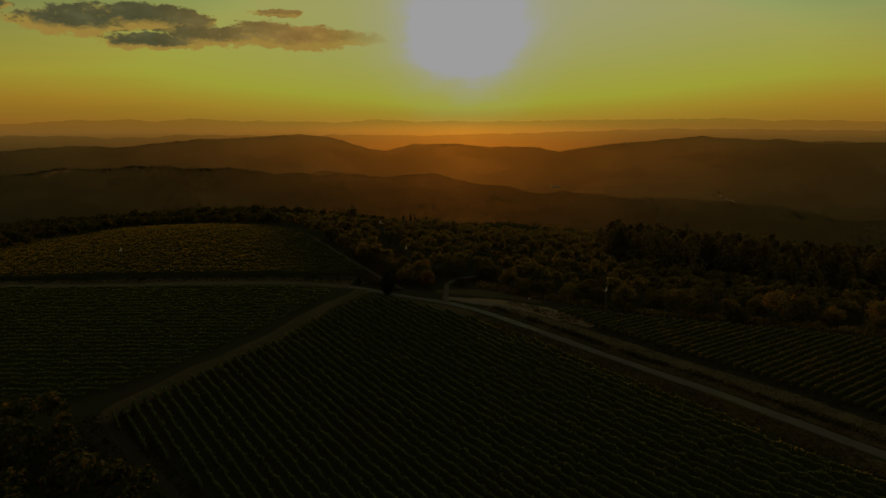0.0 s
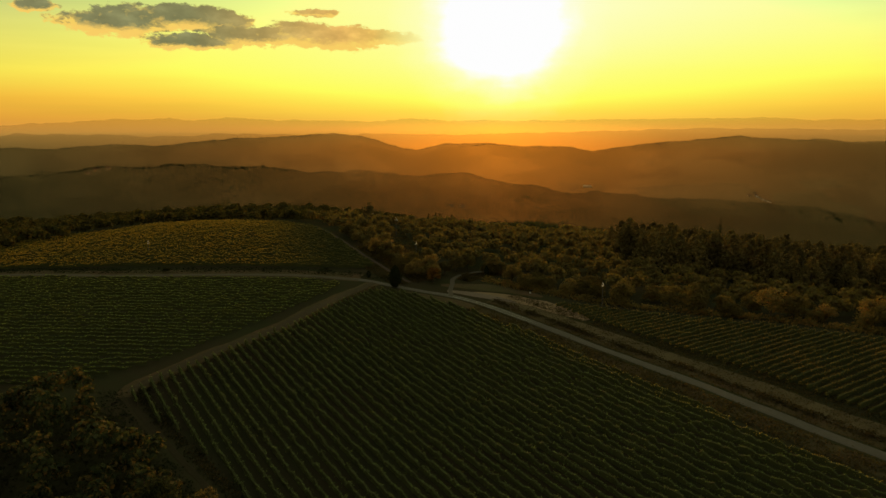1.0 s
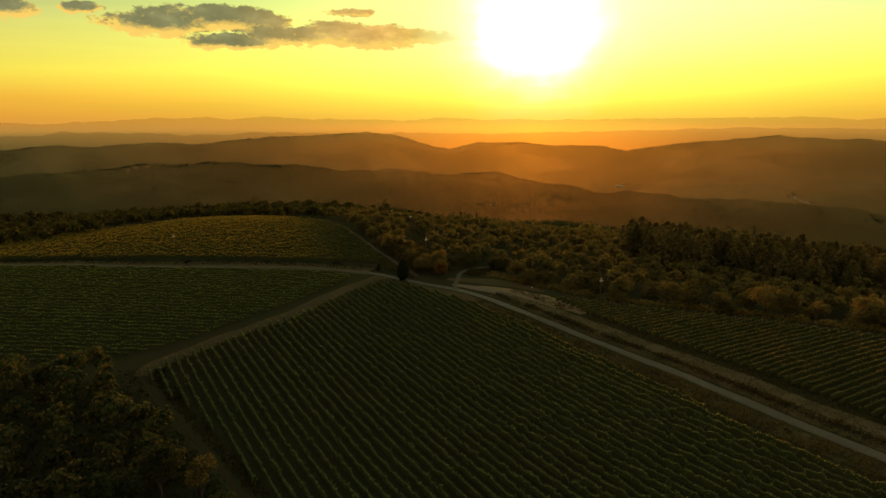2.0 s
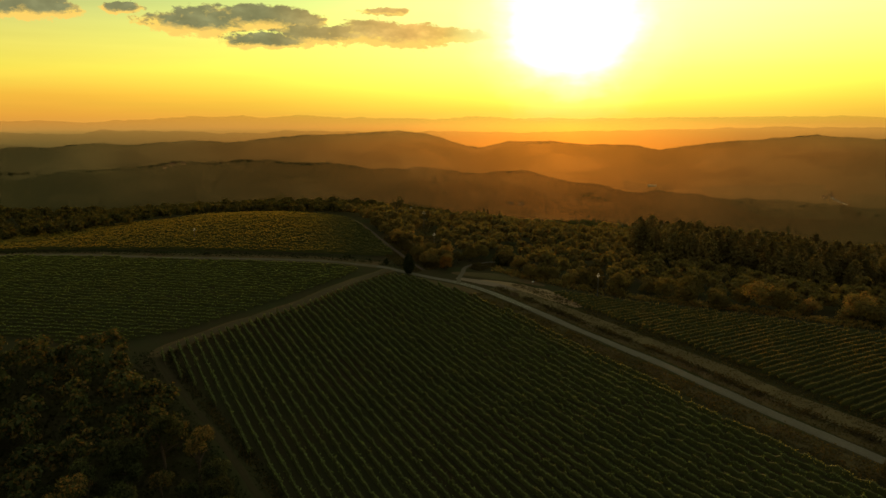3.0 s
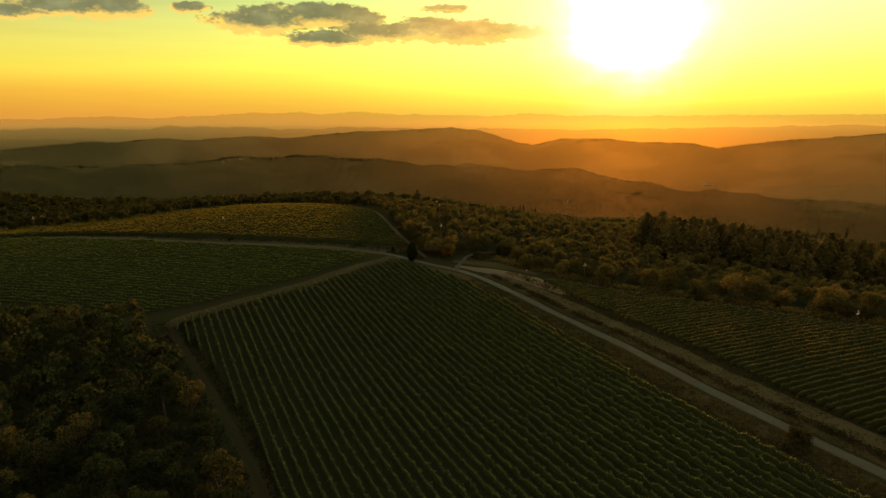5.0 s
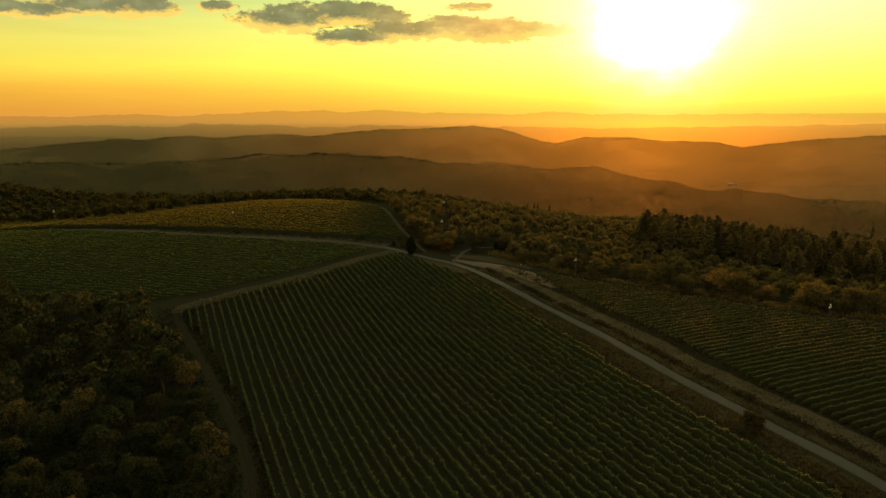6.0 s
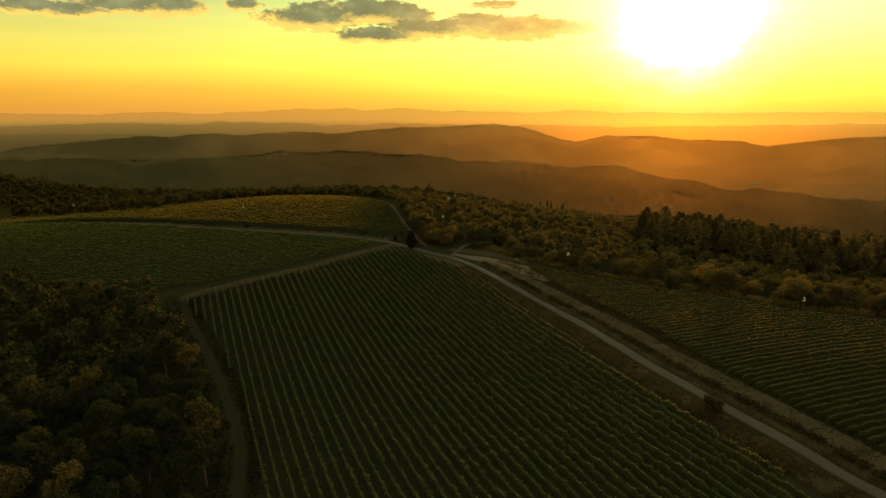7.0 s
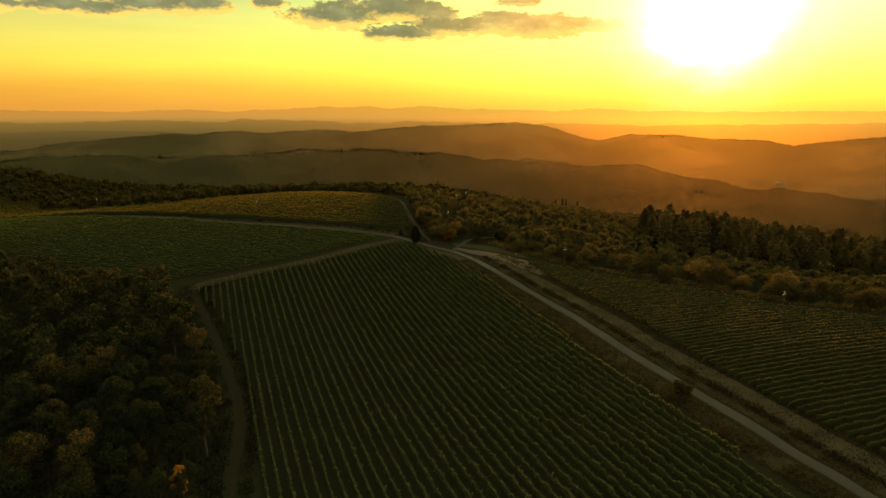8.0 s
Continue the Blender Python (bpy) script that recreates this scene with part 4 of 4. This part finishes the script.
plant(oaks, edge, rng, 0.72, 1.12, "oaks along the edge of the wood", 1.5)
forest("woods", oaks, deep, rng, 0.52, 0.86, "dense oak wood on the slope beyond the road", WOOD_LEAF, 11)
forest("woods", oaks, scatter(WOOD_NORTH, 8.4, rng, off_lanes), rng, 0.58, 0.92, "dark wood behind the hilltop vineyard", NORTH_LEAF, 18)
forest("woods", oaks, scatter(WOOD_OUTER, 9.5, rng), rng, 0.8, 1.2, "outer slope of oak wood falling to the valley", WOOD_LEAF, 24)


# ---- single trees and bushes ----
def cypress(label, rng, tall, wide, count, leaf):
    tree = new("cypress_tree")
    tagged(tree, label, "tree")
    part("trunk", tube([(0, 0, -0.3), (0, 0, tall * 0.5), (0, 0, tall * 0.9)], [tall * 0.03, tall * 0.02, tall * 0.006], 6), BARK, tree)
    t = rng.beta(1.2, 1.5, count)
    a = rng.uniform(0, 2 * math.pi, count)
    r = wide * np.sin(math.pi * np.clip(t * 0.93 + 0.05, 0, 1)) ** 0.6 * (1 - 0.35 * t) * rng.uniform(0.72, 1.06, count) * (1 + 0.12 * np.sin(3 * a + 9 * t))
    pts = np.stack([np.cos(a) * r, np.sin(a) * r, 0.25 + t * (tall - 0.3)], -1)
    nrm = np.stack([np.cos(a), np.sin(a), 0.7 + 0 * a], -1)
    part("crown", blades(pts, nrm, leaf, rng, 1.6), CYPRESS_LEAF, tree)
    return tree


def stand(ob, x, y, turn=0.0):
    ob.matrix_basis = pose(x, y, height(x, y) - 0.03, 0, 0, turn)
    return ob


rng = np.random.default_rng(31)
stand(cypress("dark egg-shaped cypress beside the road bend", rng, 7.4, 2.3, 2400, 0.3), 123.8, 168.0)
stand(cypress("young dark cypress on the roadside bank", rng, 2.6, 0.9, 400, 0.22), 121.5, 180.5)
stand(broadleaf("bush", "round brown-olive bush at the road's edge", rng, 5.0, 2.9, 30, 80, 0.30, WEED_LEAF, 4), 127.0, 9.0)
stand(broadleaf("oak_tree", "rust-coloured young oak beside the road junction", rng, 5.6, 2.7, 24, 70, 0.34, RUST_LEAF, 4), 138.0, 166.0)
stand(broadleaf("oak_tree", "oak with orange autumn leaves in the near wood", rng, 9.5, 1.7, 14, 70, 0.28, AMBER_LEAF, 5), 23.5, 25.5)
stand(broadleaf("bush", "small round bush beside the woodland lane", rng, 3.2, 1.9, 16, 60, 0.28, WEED_LEAF, 3), 150.0, 163.0)
stand(cypress("small dark cypress beside the woodland lane", rng, 4.2, 1.0, 500, 0.24), 160.5, 164.0)
stand(broadleaf("bush", "dark bush on the verge of the hill road", rng, 1.8, 1.5, 10, 50, 0.26, OAK_LEAF, 3), 66, 216.5)
stand(broadleaf("bush", "low bramble on the bank above the hill road", rng, 2.0, 1.7, 10, 50, 0.26, OAK_LEAF, 3), 112, 193.5)


stand(broadleaf("pine_tree", "tall lone pine with a rounded dark crown above the wood", rng, 15.0, 2.8, 20, 80, 0.34, PINE_LEAF, 5, low=0.45), 167.5, 252.5)
for x, y, tall in ((442, 567, 14.5), (448, 562, 17.0), (451, 559, 16.0), (461, 551, 15.5)):
    stand(cypress("dark pointed cypress on the slope behind the wood", rng, tall, 1.5, 260, 0.7), x, y)


# ---- rough growth of verges and ditch ----
def growth(name, line, lo, hi, count, tall, leaf, mat, label, seed, clump=1.0):
    """Uncountable weeds and grass along a line, thick in clumps."""
    rng = np.random.default_rng(seed)
    way = np.gradient(line, axis=0)
    way /= np.hypot(way[:, 0], way[:, 1])[:, None]
    side = np.stack([way[:, 1], -way[:, 0]], -1)
    k = rng.integers(0, len(line), count)
    xy = line[k] + side[k] * rng.uniform(lo, hi, count)[:, None] + way[k] * rng.uniform(-1.2, 1.2, count)[:, None] + rng.normal(size=(count, 2)) * 0.3
    heap = np.array([0.5 + 0.9 * noise.noise(Vector((x * 0.22, y * 0.22, seed))) for x, y in xy])
    keep = rng.uniform(0, 1, count) < 0.25 + clump * heap
    xy, heap = xy[keep], heap[keep]
    n = len(xy)
    z = land(xy[:, 0], xy[:, 1]) + rng.uniform(0, 1, n) ** 1.4 * tall * (0.4 + heap)
    nrm = np.tile((0.0, 0.0, 0.6), (n, 1)) + rng.normal(size=(n, 3)) * 0.6
    made = blades(np.column_stack([xy, z]), nrm, leaf, rng, 1.9)
    return tagged(mesh_object(name, *made, mat), label, "grass", kind="stuff")


SOUTH = ROAD[(ROAD[:, 1] < 141) & (ROAD[:, 1] > -70)]
growth("ditch_weeds", SOUTH, -6.3, -4.3, 15000, 0.8, 0.26, DITCH_LEAF, "dark rank weeds in the roadside ditch", 41)
growth("dry_grass", SOUTH, -13.5, -6.0, 24000, 0.14, 0.17, WEED_LEAF, "thin pale dry grass on the wide verge", 42)
growth("roadside_weeds", SOUTH, 2.2, 8.0, 20000, 0.55, 0.25, WEED_LEAF, "reddish brown weeds between road and vines", 43)
growth("bank_weeds", ROAD[ROAD[:, 1] > 172], -8.5, -2.3, 12000, 0.6, 0.28, CYPRESS_LEAF, "rough dark grass on the bank above the hill road", 44)
growth("track_grass", SIDE_TRACK[2:], -3.6, -1.8, 9000, 0.3, 0.22, WEED_LEAF, "worn grass beside the earth track", 45)
growth("track_grass", SIDE_TRACK[CORNER:], 1.5, 6.0, 9000, 0.5, 0.26, CYPRESS_LEAF, "weeds between the grassy track and the wood", 46)
growth("track_grass", SIDE_TRACK[CORNER:], -4.2, -1.1, 7000, 0.4, 0.24, SHADE_WEED_LEAF, "low dark weeds between the grassy track and the vines", 54)


def shade_fill(name, poly, count, tall, leaf, mat, label, seed):
    """Low dark leaves that fill a wood's floor where shade would lie."""
    rng = np.random.default_rng(seed)
    pts = np.array(poly, float)
    xy = rng.uniform(pts.min(0), pts.max(0), (count, 2))
    xy = xy[inside(poly, xy[:, 0], xy[:, 1])]
    heap = np.array([0.55 + 0.7 * noise.noise(Vector((x * 0.3, y * 0.3, seed))) for x, y in xy])
    z = land(xy[:, 0], xy[:, 1]) + rng.uniform(0.1, 1, len(xy)) * tall * np.clip(heap, 0.15, 1.2)
    made = blades(np.column_stack([xy, z]), np.tile((0.0, 0.0, 1.0), (len(xy), 1)), leaf, rng, 1.4, 0.6)
    return tagged(mesh_object(name, *made, mat), label, "shrubs", kind="stuff")


# added low leaves, coloured dark to imitate the shade between the crowns
shade_fill("undergrowth", [(20, 141), (29, 131), (32, 112), (34, 90), (35, 60), (33, 40), (29, 15), (20, -30), (-20, -30), (-30, 60), (-50, 150), (-14, 164), (5, 152)], 46000, 2.4, 0.5, SHADE_WEED_LEAF, "dark leaves added in place of shade under the near oaks", 55)
growth("undergrowth", HILL_TRACK[:26], 1.2, 10.0, 7000, 0.7, 0.30, WEED_LEAF, "rough brush between the track and the woods", 48)
growth("undergrowth", HILL_TRACK[:14], -7.0, -1.2, 3000, 0.5, 0.28, WEED_LEAF, "rough brush on the bank beside the track", 49)
WOOD_EDGE = spline([(156, 160), (159, 148), (164, 137), (171, 119), (187, 92), (197, 72), (205, 49), (223, 29)], 1.5)
growth("verge_grass", SOUTH, -4.4, -1.9, 9000, 0.2, 0.2, WEED_LEAF, "short grass between road and ditch", 51)
growth("verge_grass", SOUTH, -16.5, -12.0, 12000, 0.35, 0.24, WEED_LEAF, "ragged dry grass at the ends of the vine rows", 52)
growth("undergrowth", WOOD_EDGE, -3.0, 1.5, 9000, 1.6, 0.42, WOOD_LEAF, "scrub along the foot of the woods", 50)
growth("undergrowth", POWER_LINE[:70], -4.5, 4.5, 7000, 0.8, 0.34, WEED_LEAF, "rust-brown bracken under the power line", 53)
growth("lane_grass", SPUR[10:], 1.7, 7.0, 6000, 0.5, 0.26, WEED_LEAF, "rough grass beside the woodland lane", 47)


# ---- power poles ----
def lathe(profile, sides=10):
    """Vertices and faces of a turned shape from (radius, height) pairs."""
    a = np.linspace(0, 2 * math.pi, sides, endpoint=False)
    verts = np.array([(r * math.cos(t), r * math.sin(t), z) for r, z in profile for t in a])
    return verts, grid_faces(len(profile), sides, True)


def box(x0, y0, z0, x1, y1, z1):
    v = np.array([(x, y, z) for z in (z0, z1) for y in (y0, y1) for x in (x0, x1)], float)
    return v, np.array([(0, 2, 3, 1), (4, 5, 7, 6), (0, 1, 5, 4), (1, 3, 7, 5), (3, 2, 6, 7), (2, 0, 4, 6)])


def power_pole(tall):
    pole = new("power_pole")
    tagged(pole, "slim concrete power pole with three white insulators", "power pole", "power poles")
    part("shaft", lathe([(0.0, -0.6), (0.13, -0.6), (0.12, 1.5), (0.095, tall * 0.6), (0.07, tall - 0.35), (0.0, tall - 0.35)], 8), CONCRETE, pole, smooth=True)
    part("crossarm", joined([box(-0.58, -0.05, tall - 1.15, 0.58, 0.05, tall - 1.05), box(-0.04, -0.06, tall - 1.5, 0.04, 0.06, tall - 0.9)]), STEEL, pole, "galvanised steel crossarm")
    for x, z in ((0.0, tall - 0.4), (-0.5, tall - 1.05), (0.5, tall - 1.05)):
        p, f = lathe([(0.0, 0.0), (0.07, 0.0), (0.07, 0.08), (0.20, 0.12), (0.21, 0.18), (0.11, 0.22), (0.18, 0.27), (0.18, 0.33), (0.08, 0.36), (0.06, 0.42), (0.0, 0.44)], 10)
        part("insulator", (p + (x, 0, z), f), PORCELAIN, pole, "white porcelain insulator", True)
    return pole


POLES = [(165.2, 116.2, 14), (183.6, 32.6, 14), (147.6, 188.7, 30), (174.5, 240.5, -20), (227.8, 343.8, -20), (-4.6, 276.8, 44)]
first_pole = power_pole(8.5)
stand(first_pole, *POLES[0][:2], POLES[0][2])
stand(power_pole(9.6), *POLES[1])
for x, y, turn in POLES[2:]:
    copy_thing(first_pole, pose(x, y, height(x, y) - 0.03, 0, 0, turn))
stand(power_pole(5.2), 68.9, 246.3, 50)


def cable(a, b, turn_a, turn_b, offset, drop):
    """One conductor sagging between two poles."""
    ends = []
    for (x, y), turn in ((a, turn_a), (b, turn_b)):
        c = radians(turn)
        ends.append(np.array([x + math.cos(c) * offset, y + math.sin(c) * offset, height(x, y) + 8.45 - drop]))
    t = np.linspace(0, 1, 17)[:, None]
    line = ends[0] * (1 - t) + ends[1] * t - np.array([0, 0, 1.0]) * (4 * t * (1 - t)) * 1.3
    ob = mesh_object("power_cable", *tube(line, [0.011] * 17, 4), CABLE)
    return tagged(ob, "thin bare power cable sagging between two poles", "power cable", "power cables")


for offset, drop in ((0.0, 0.0), (-0.5, 0.65), (0.5, 0.65)):
    cable(POLES[2][:2], POLES[3][:2], POLES[2][2], POLES[3][2], offset, drop)
    cable(POLES[3][:2], POLES[4][:2], POLES[3][2], POLES[4][2], offset, drop)


# ---- small things by the junction ----
def rail_fence(label, length, x, y, turn):
    """A short post-and-rail barrier."""
    fence = new("wooden_barrier")
    tagged(fence, label, "fence")
    for k in range(3):
        px = -length / 2 + k * length / 2
        part("post", box(px - 0.07, -0.07, -0.3, px + 0.07, 0.07, 1.25), WOOD, fence)
    for z in (0.35, 0.72, 1.08):
        part("rail", box(-length / 2 - 0.15, -0.12, z - 0.07, length / 2 + 0.15, -0.075, z + 0.07), WOOD, fence)
    return stand(fence, x, y, turn)


rail_fence("short reddish wooden rail barrier in the lay-by", 2.2, 142.5, 131.5, -35)


def marker(label, x, y):
    thing = new("marker_sign")
    tagged(thing, label, "sign")
    part("post", lathe([(0.0, -0.3), (0.035, -0.3), (0.03, 1.5), (0.0, 1.5)], 8), STEEL, thing)
    part("plate", box(-0.24, -0.05, 1.05, 0.24, -0.032, 1.5), WHITE, thing, "small white plate")
    return stand(thing, x, y, -40)


marker("small white sign on a post beside the vines", 156.5, 138.5)


# ---- far things in the valley ----
def farmhouse(label, wide, deep, high, x, y, turn, cover=None):
    house = new("farmhouse")
    tagged(house, label, "house")
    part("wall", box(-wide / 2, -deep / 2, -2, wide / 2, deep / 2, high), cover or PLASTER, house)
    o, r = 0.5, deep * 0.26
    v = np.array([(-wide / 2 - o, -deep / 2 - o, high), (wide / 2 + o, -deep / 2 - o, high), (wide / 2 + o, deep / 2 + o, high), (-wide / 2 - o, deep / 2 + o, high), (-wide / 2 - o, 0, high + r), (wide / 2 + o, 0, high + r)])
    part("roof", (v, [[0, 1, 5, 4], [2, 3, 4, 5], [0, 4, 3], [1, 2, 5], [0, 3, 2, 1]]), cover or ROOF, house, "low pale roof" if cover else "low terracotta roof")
    n = 0 if cover else max(2, int(wide / 4))
    for k in range(n):
        wx = -wide / 2 + (k + 0.5) * wide / n
        for z in (1.0, 3.9)[: 1 if high < 5 else 2]:
            part("window", box(wx - 0.5, -deep / 2 - 0.06, z, wx + 0.5, -deep / 2 + 0.1, z + 1.4), DARK_PANE, house, "small dark window")
    house.matrix_basis = pose(x, y, float(valley(x, y)) - 0.03, 0, 0, turn)
    return house


farmhouse("pale farmhouse among trees on the valley slope", 13, 9, 6.0, 1238, 1454, -35)
farmhouse("low pale farm building beside the farmhouse", 12, 7, 4.0, 1218, 1476, -20)
farmhouse("stone farmhouse on the ridge among cypresses", 16, 10, 6.5, 449, 2130, -10)
farmhouse("small pale house on the ridge road", 12, 8, 6.0, 425, 2122, 5)
farmhouse("small pale house along the ridge", 11, 8, 6.0, 478, 2120, -20)
farmhouse("long white farm shed on the valley floor", 34, 12, 4.5, 2321, 1905, -42, PALE_SHEET)
farmhouse("pale house by the bright valley road", 14, 9, 6.0, 2605, 1304, -60)
farmhouse("pale house beside the valley road", 12, 9, 6.0, 2622, 1318, -50)
farmhouse("pale barn at the valley road", 18, 9, 6.0, 2590, 1322, -64)


def far_clumps(name, places, size, label, seed, mat, upright=1.0, n=7):
    """Hedges, copses and single trees far off, each a few ragged leaf masses."""
    rng = np.random.default_rng(seed)
    places = np.array(places)
    m = len(places)
    h = size * rng.uniform(0.6, 1.35, m)
    d = rng.normal(size=(m, n, 3))
    d /= np.linalg.norm(d, axis=2)[:, :, None]
    d[:, :, 2] = np.abs(d[:, :, 2])
    wide = h * 0.45 / upright
    reach = np.stack([wide, wide, h * upright * 0.8], -1)[:, None] * rng.uniform(0.4, 1.0, (m, n, 1))
    pts = np.column_stack([places, valley(places[:, 0], places[:, 1]) - 0.25 * size])[:, None] + d * reach
    made = blades(pts.reshape(-1, 3), d.reshape(-1, 3), size * 0.62 / upright, rng)
    return tagged(mesh_object(name, *made, mat), label, "woods", kind="stuff")


def around(az, far):
    return EYE_X + far * math.sin(radians(az)), EYE_Y + far * math.cos(radians(az))


def drape(name, poly, lift, mat, label, category, step=14.0):
    """A field or lane of the valley, laid on the land inside a plan."""
    pts = np.array(poly, float)
    xs, ys = np.arange(pts[:, 0].min() - step, pts[:, 0].max() + step, step), np.arange(pts[:, 1].min() - step, pts[:, 1].max() + step, step)
    x, y = np.meshgrid(xs, ys, indexing="ij")
    faces = grid_faces(len(xs), len(ys))
    ok = inside(poly, x.ravel()[faces].mean(1), y.ravel()[faces].mean(1))
    z = valley(x, y) + lift
    return tagged(mesh_object(name, np.stack([x, y, z], -1).reshape(-1, 3), faces[ok], mat, True), label, category, kind="structure")


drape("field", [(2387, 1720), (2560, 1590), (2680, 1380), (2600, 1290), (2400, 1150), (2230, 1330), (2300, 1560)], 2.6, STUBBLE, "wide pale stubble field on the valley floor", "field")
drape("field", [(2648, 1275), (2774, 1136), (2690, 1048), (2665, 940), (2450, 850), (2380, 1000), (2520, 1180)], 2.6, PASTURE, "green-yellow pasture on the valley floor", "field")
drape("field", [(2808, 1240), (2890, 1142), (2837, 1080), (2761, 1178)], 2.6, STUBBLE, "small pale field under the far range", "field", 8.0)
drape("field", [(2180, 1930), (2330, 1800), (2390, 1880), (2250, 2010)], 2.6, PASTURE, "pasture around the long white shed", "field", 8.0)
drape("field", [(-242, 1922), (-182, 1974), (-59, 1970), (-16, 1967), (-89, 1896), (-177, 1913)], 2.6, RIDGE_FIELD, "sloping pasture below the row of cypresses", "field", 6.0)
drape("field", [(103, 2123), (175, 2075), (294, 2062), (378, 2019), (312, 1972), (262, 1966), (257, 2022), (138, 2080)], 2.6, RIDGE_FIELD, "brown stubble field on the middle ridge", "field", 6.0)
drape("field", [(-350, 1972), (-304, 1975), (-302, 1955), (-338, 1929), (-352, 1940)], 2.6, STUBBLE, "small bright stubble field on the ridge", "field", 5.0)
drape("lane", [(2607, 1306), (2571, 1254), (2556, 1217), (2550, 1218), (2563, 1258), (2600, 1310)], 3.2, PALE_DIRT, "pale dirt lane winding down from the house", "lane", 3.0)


rng = np.random.default_rng(55)
def patches(count, near, far, level, seed, fine=0.45):
    """Places of trees in patches of woodland over a stretch of the valley."""
    out = []
    for _ in range(count):
        x, y = around(rng.uniform(-25, 78), math.sqrt(rng.uniform(near**2, far**2)))
        where = noise.noise(Vector((x * 0.0036, y * 0.0036, seed))) + fine * noise.noise(Vector((x * 0.012, y * 0.012, 2.0)))
        if where > level:
            out.append((x, y))
    return out


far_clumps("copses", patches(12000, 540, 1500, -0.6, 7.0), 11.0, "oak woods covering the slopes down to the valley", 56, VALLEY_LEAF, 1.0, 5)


def hedgerows(count, near, far, seed):
    """Places of trees in lines between the fields of the valley."""
    rng = np.random.default_rng(seed)
    out = []
    for _ in range(count):
        x, y = around(rng.uniform(-22, 76), math.sqrt(rng.uniform(near**2, far**2)))
        turn, length = rng.choice((0.5, 2.1)) + rng.normal() * 0.3, rng.uniform(60, 260)
        out += [(x + math.cos(turn) * t + rng.normal() * 2.5, y + math.sin(turn) * t + rng.normal() * 2.5) for t in np.arange(0, length, 6.5) if rng.uniform() > 0.15]
    return out


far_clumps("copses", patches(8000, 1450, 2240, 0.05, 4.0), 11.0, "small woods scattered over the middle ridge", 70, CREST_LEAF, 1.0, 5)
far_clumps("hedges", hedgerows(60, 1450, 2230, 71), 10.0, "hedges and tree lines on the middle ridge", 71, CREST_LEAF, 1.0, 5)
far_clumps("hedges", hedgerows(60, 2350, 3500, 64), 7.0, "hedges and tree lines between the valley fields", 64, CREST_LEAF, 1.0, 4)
def belt(line, gap, spread):
    """Places of trees along a line across the valley."""
    line = spline(line, gap)
    return line + rng.normal(size=line.shape) * spread


far_clumps("tree_belt", belt([(1130, 1520), (1169, 1501), (1200, 1486), (1262, 1440), (1292, 1411), (1340, 1380)], 1.0, 22.0), 7.0, "trees round the farm on the valley slope", 66, CREST_LEAF, 1.0, 4)
far_clumps("tree_belt", belt([(2650, 1350), (2610, 1290), (2575, 1240), (2560, 1200)], 3.0, 12.0), 8.0, "trees round the houses by the valley lane", 68, CREST_LEAF, 1.0, 4)
main_crest = [around(a + rng.normal() * 0.02, 3692 - abs(rng.normal()) * 14) for a in np.arange(-16, 76, 0.055) if noise.noise(Vector((a * 0.6, 8.0, 1.0))) > -0.25]
far_clumps("ridge_trees", main_crest, 9.0, "woodland along the crest of the far range", 65, CREST_LEAF, 1.0, 5)


def on_crest(a, front=14.0):
    """A place on the crest of the middle ridge in a direction."""
    return around(a, 2250 + 90 * math.sin(a * 0.21) + 40 * math.sin(a * 0.83) - front)


crest = [on_crest(a + rng.normal() * 0.2, 16 + abs(rng.normal()) * 25) for a in np.arange(-18, 27, 0.11) if noise.noise(Vector((a * 0.35, 3.0, 1.0))) > -0.12]
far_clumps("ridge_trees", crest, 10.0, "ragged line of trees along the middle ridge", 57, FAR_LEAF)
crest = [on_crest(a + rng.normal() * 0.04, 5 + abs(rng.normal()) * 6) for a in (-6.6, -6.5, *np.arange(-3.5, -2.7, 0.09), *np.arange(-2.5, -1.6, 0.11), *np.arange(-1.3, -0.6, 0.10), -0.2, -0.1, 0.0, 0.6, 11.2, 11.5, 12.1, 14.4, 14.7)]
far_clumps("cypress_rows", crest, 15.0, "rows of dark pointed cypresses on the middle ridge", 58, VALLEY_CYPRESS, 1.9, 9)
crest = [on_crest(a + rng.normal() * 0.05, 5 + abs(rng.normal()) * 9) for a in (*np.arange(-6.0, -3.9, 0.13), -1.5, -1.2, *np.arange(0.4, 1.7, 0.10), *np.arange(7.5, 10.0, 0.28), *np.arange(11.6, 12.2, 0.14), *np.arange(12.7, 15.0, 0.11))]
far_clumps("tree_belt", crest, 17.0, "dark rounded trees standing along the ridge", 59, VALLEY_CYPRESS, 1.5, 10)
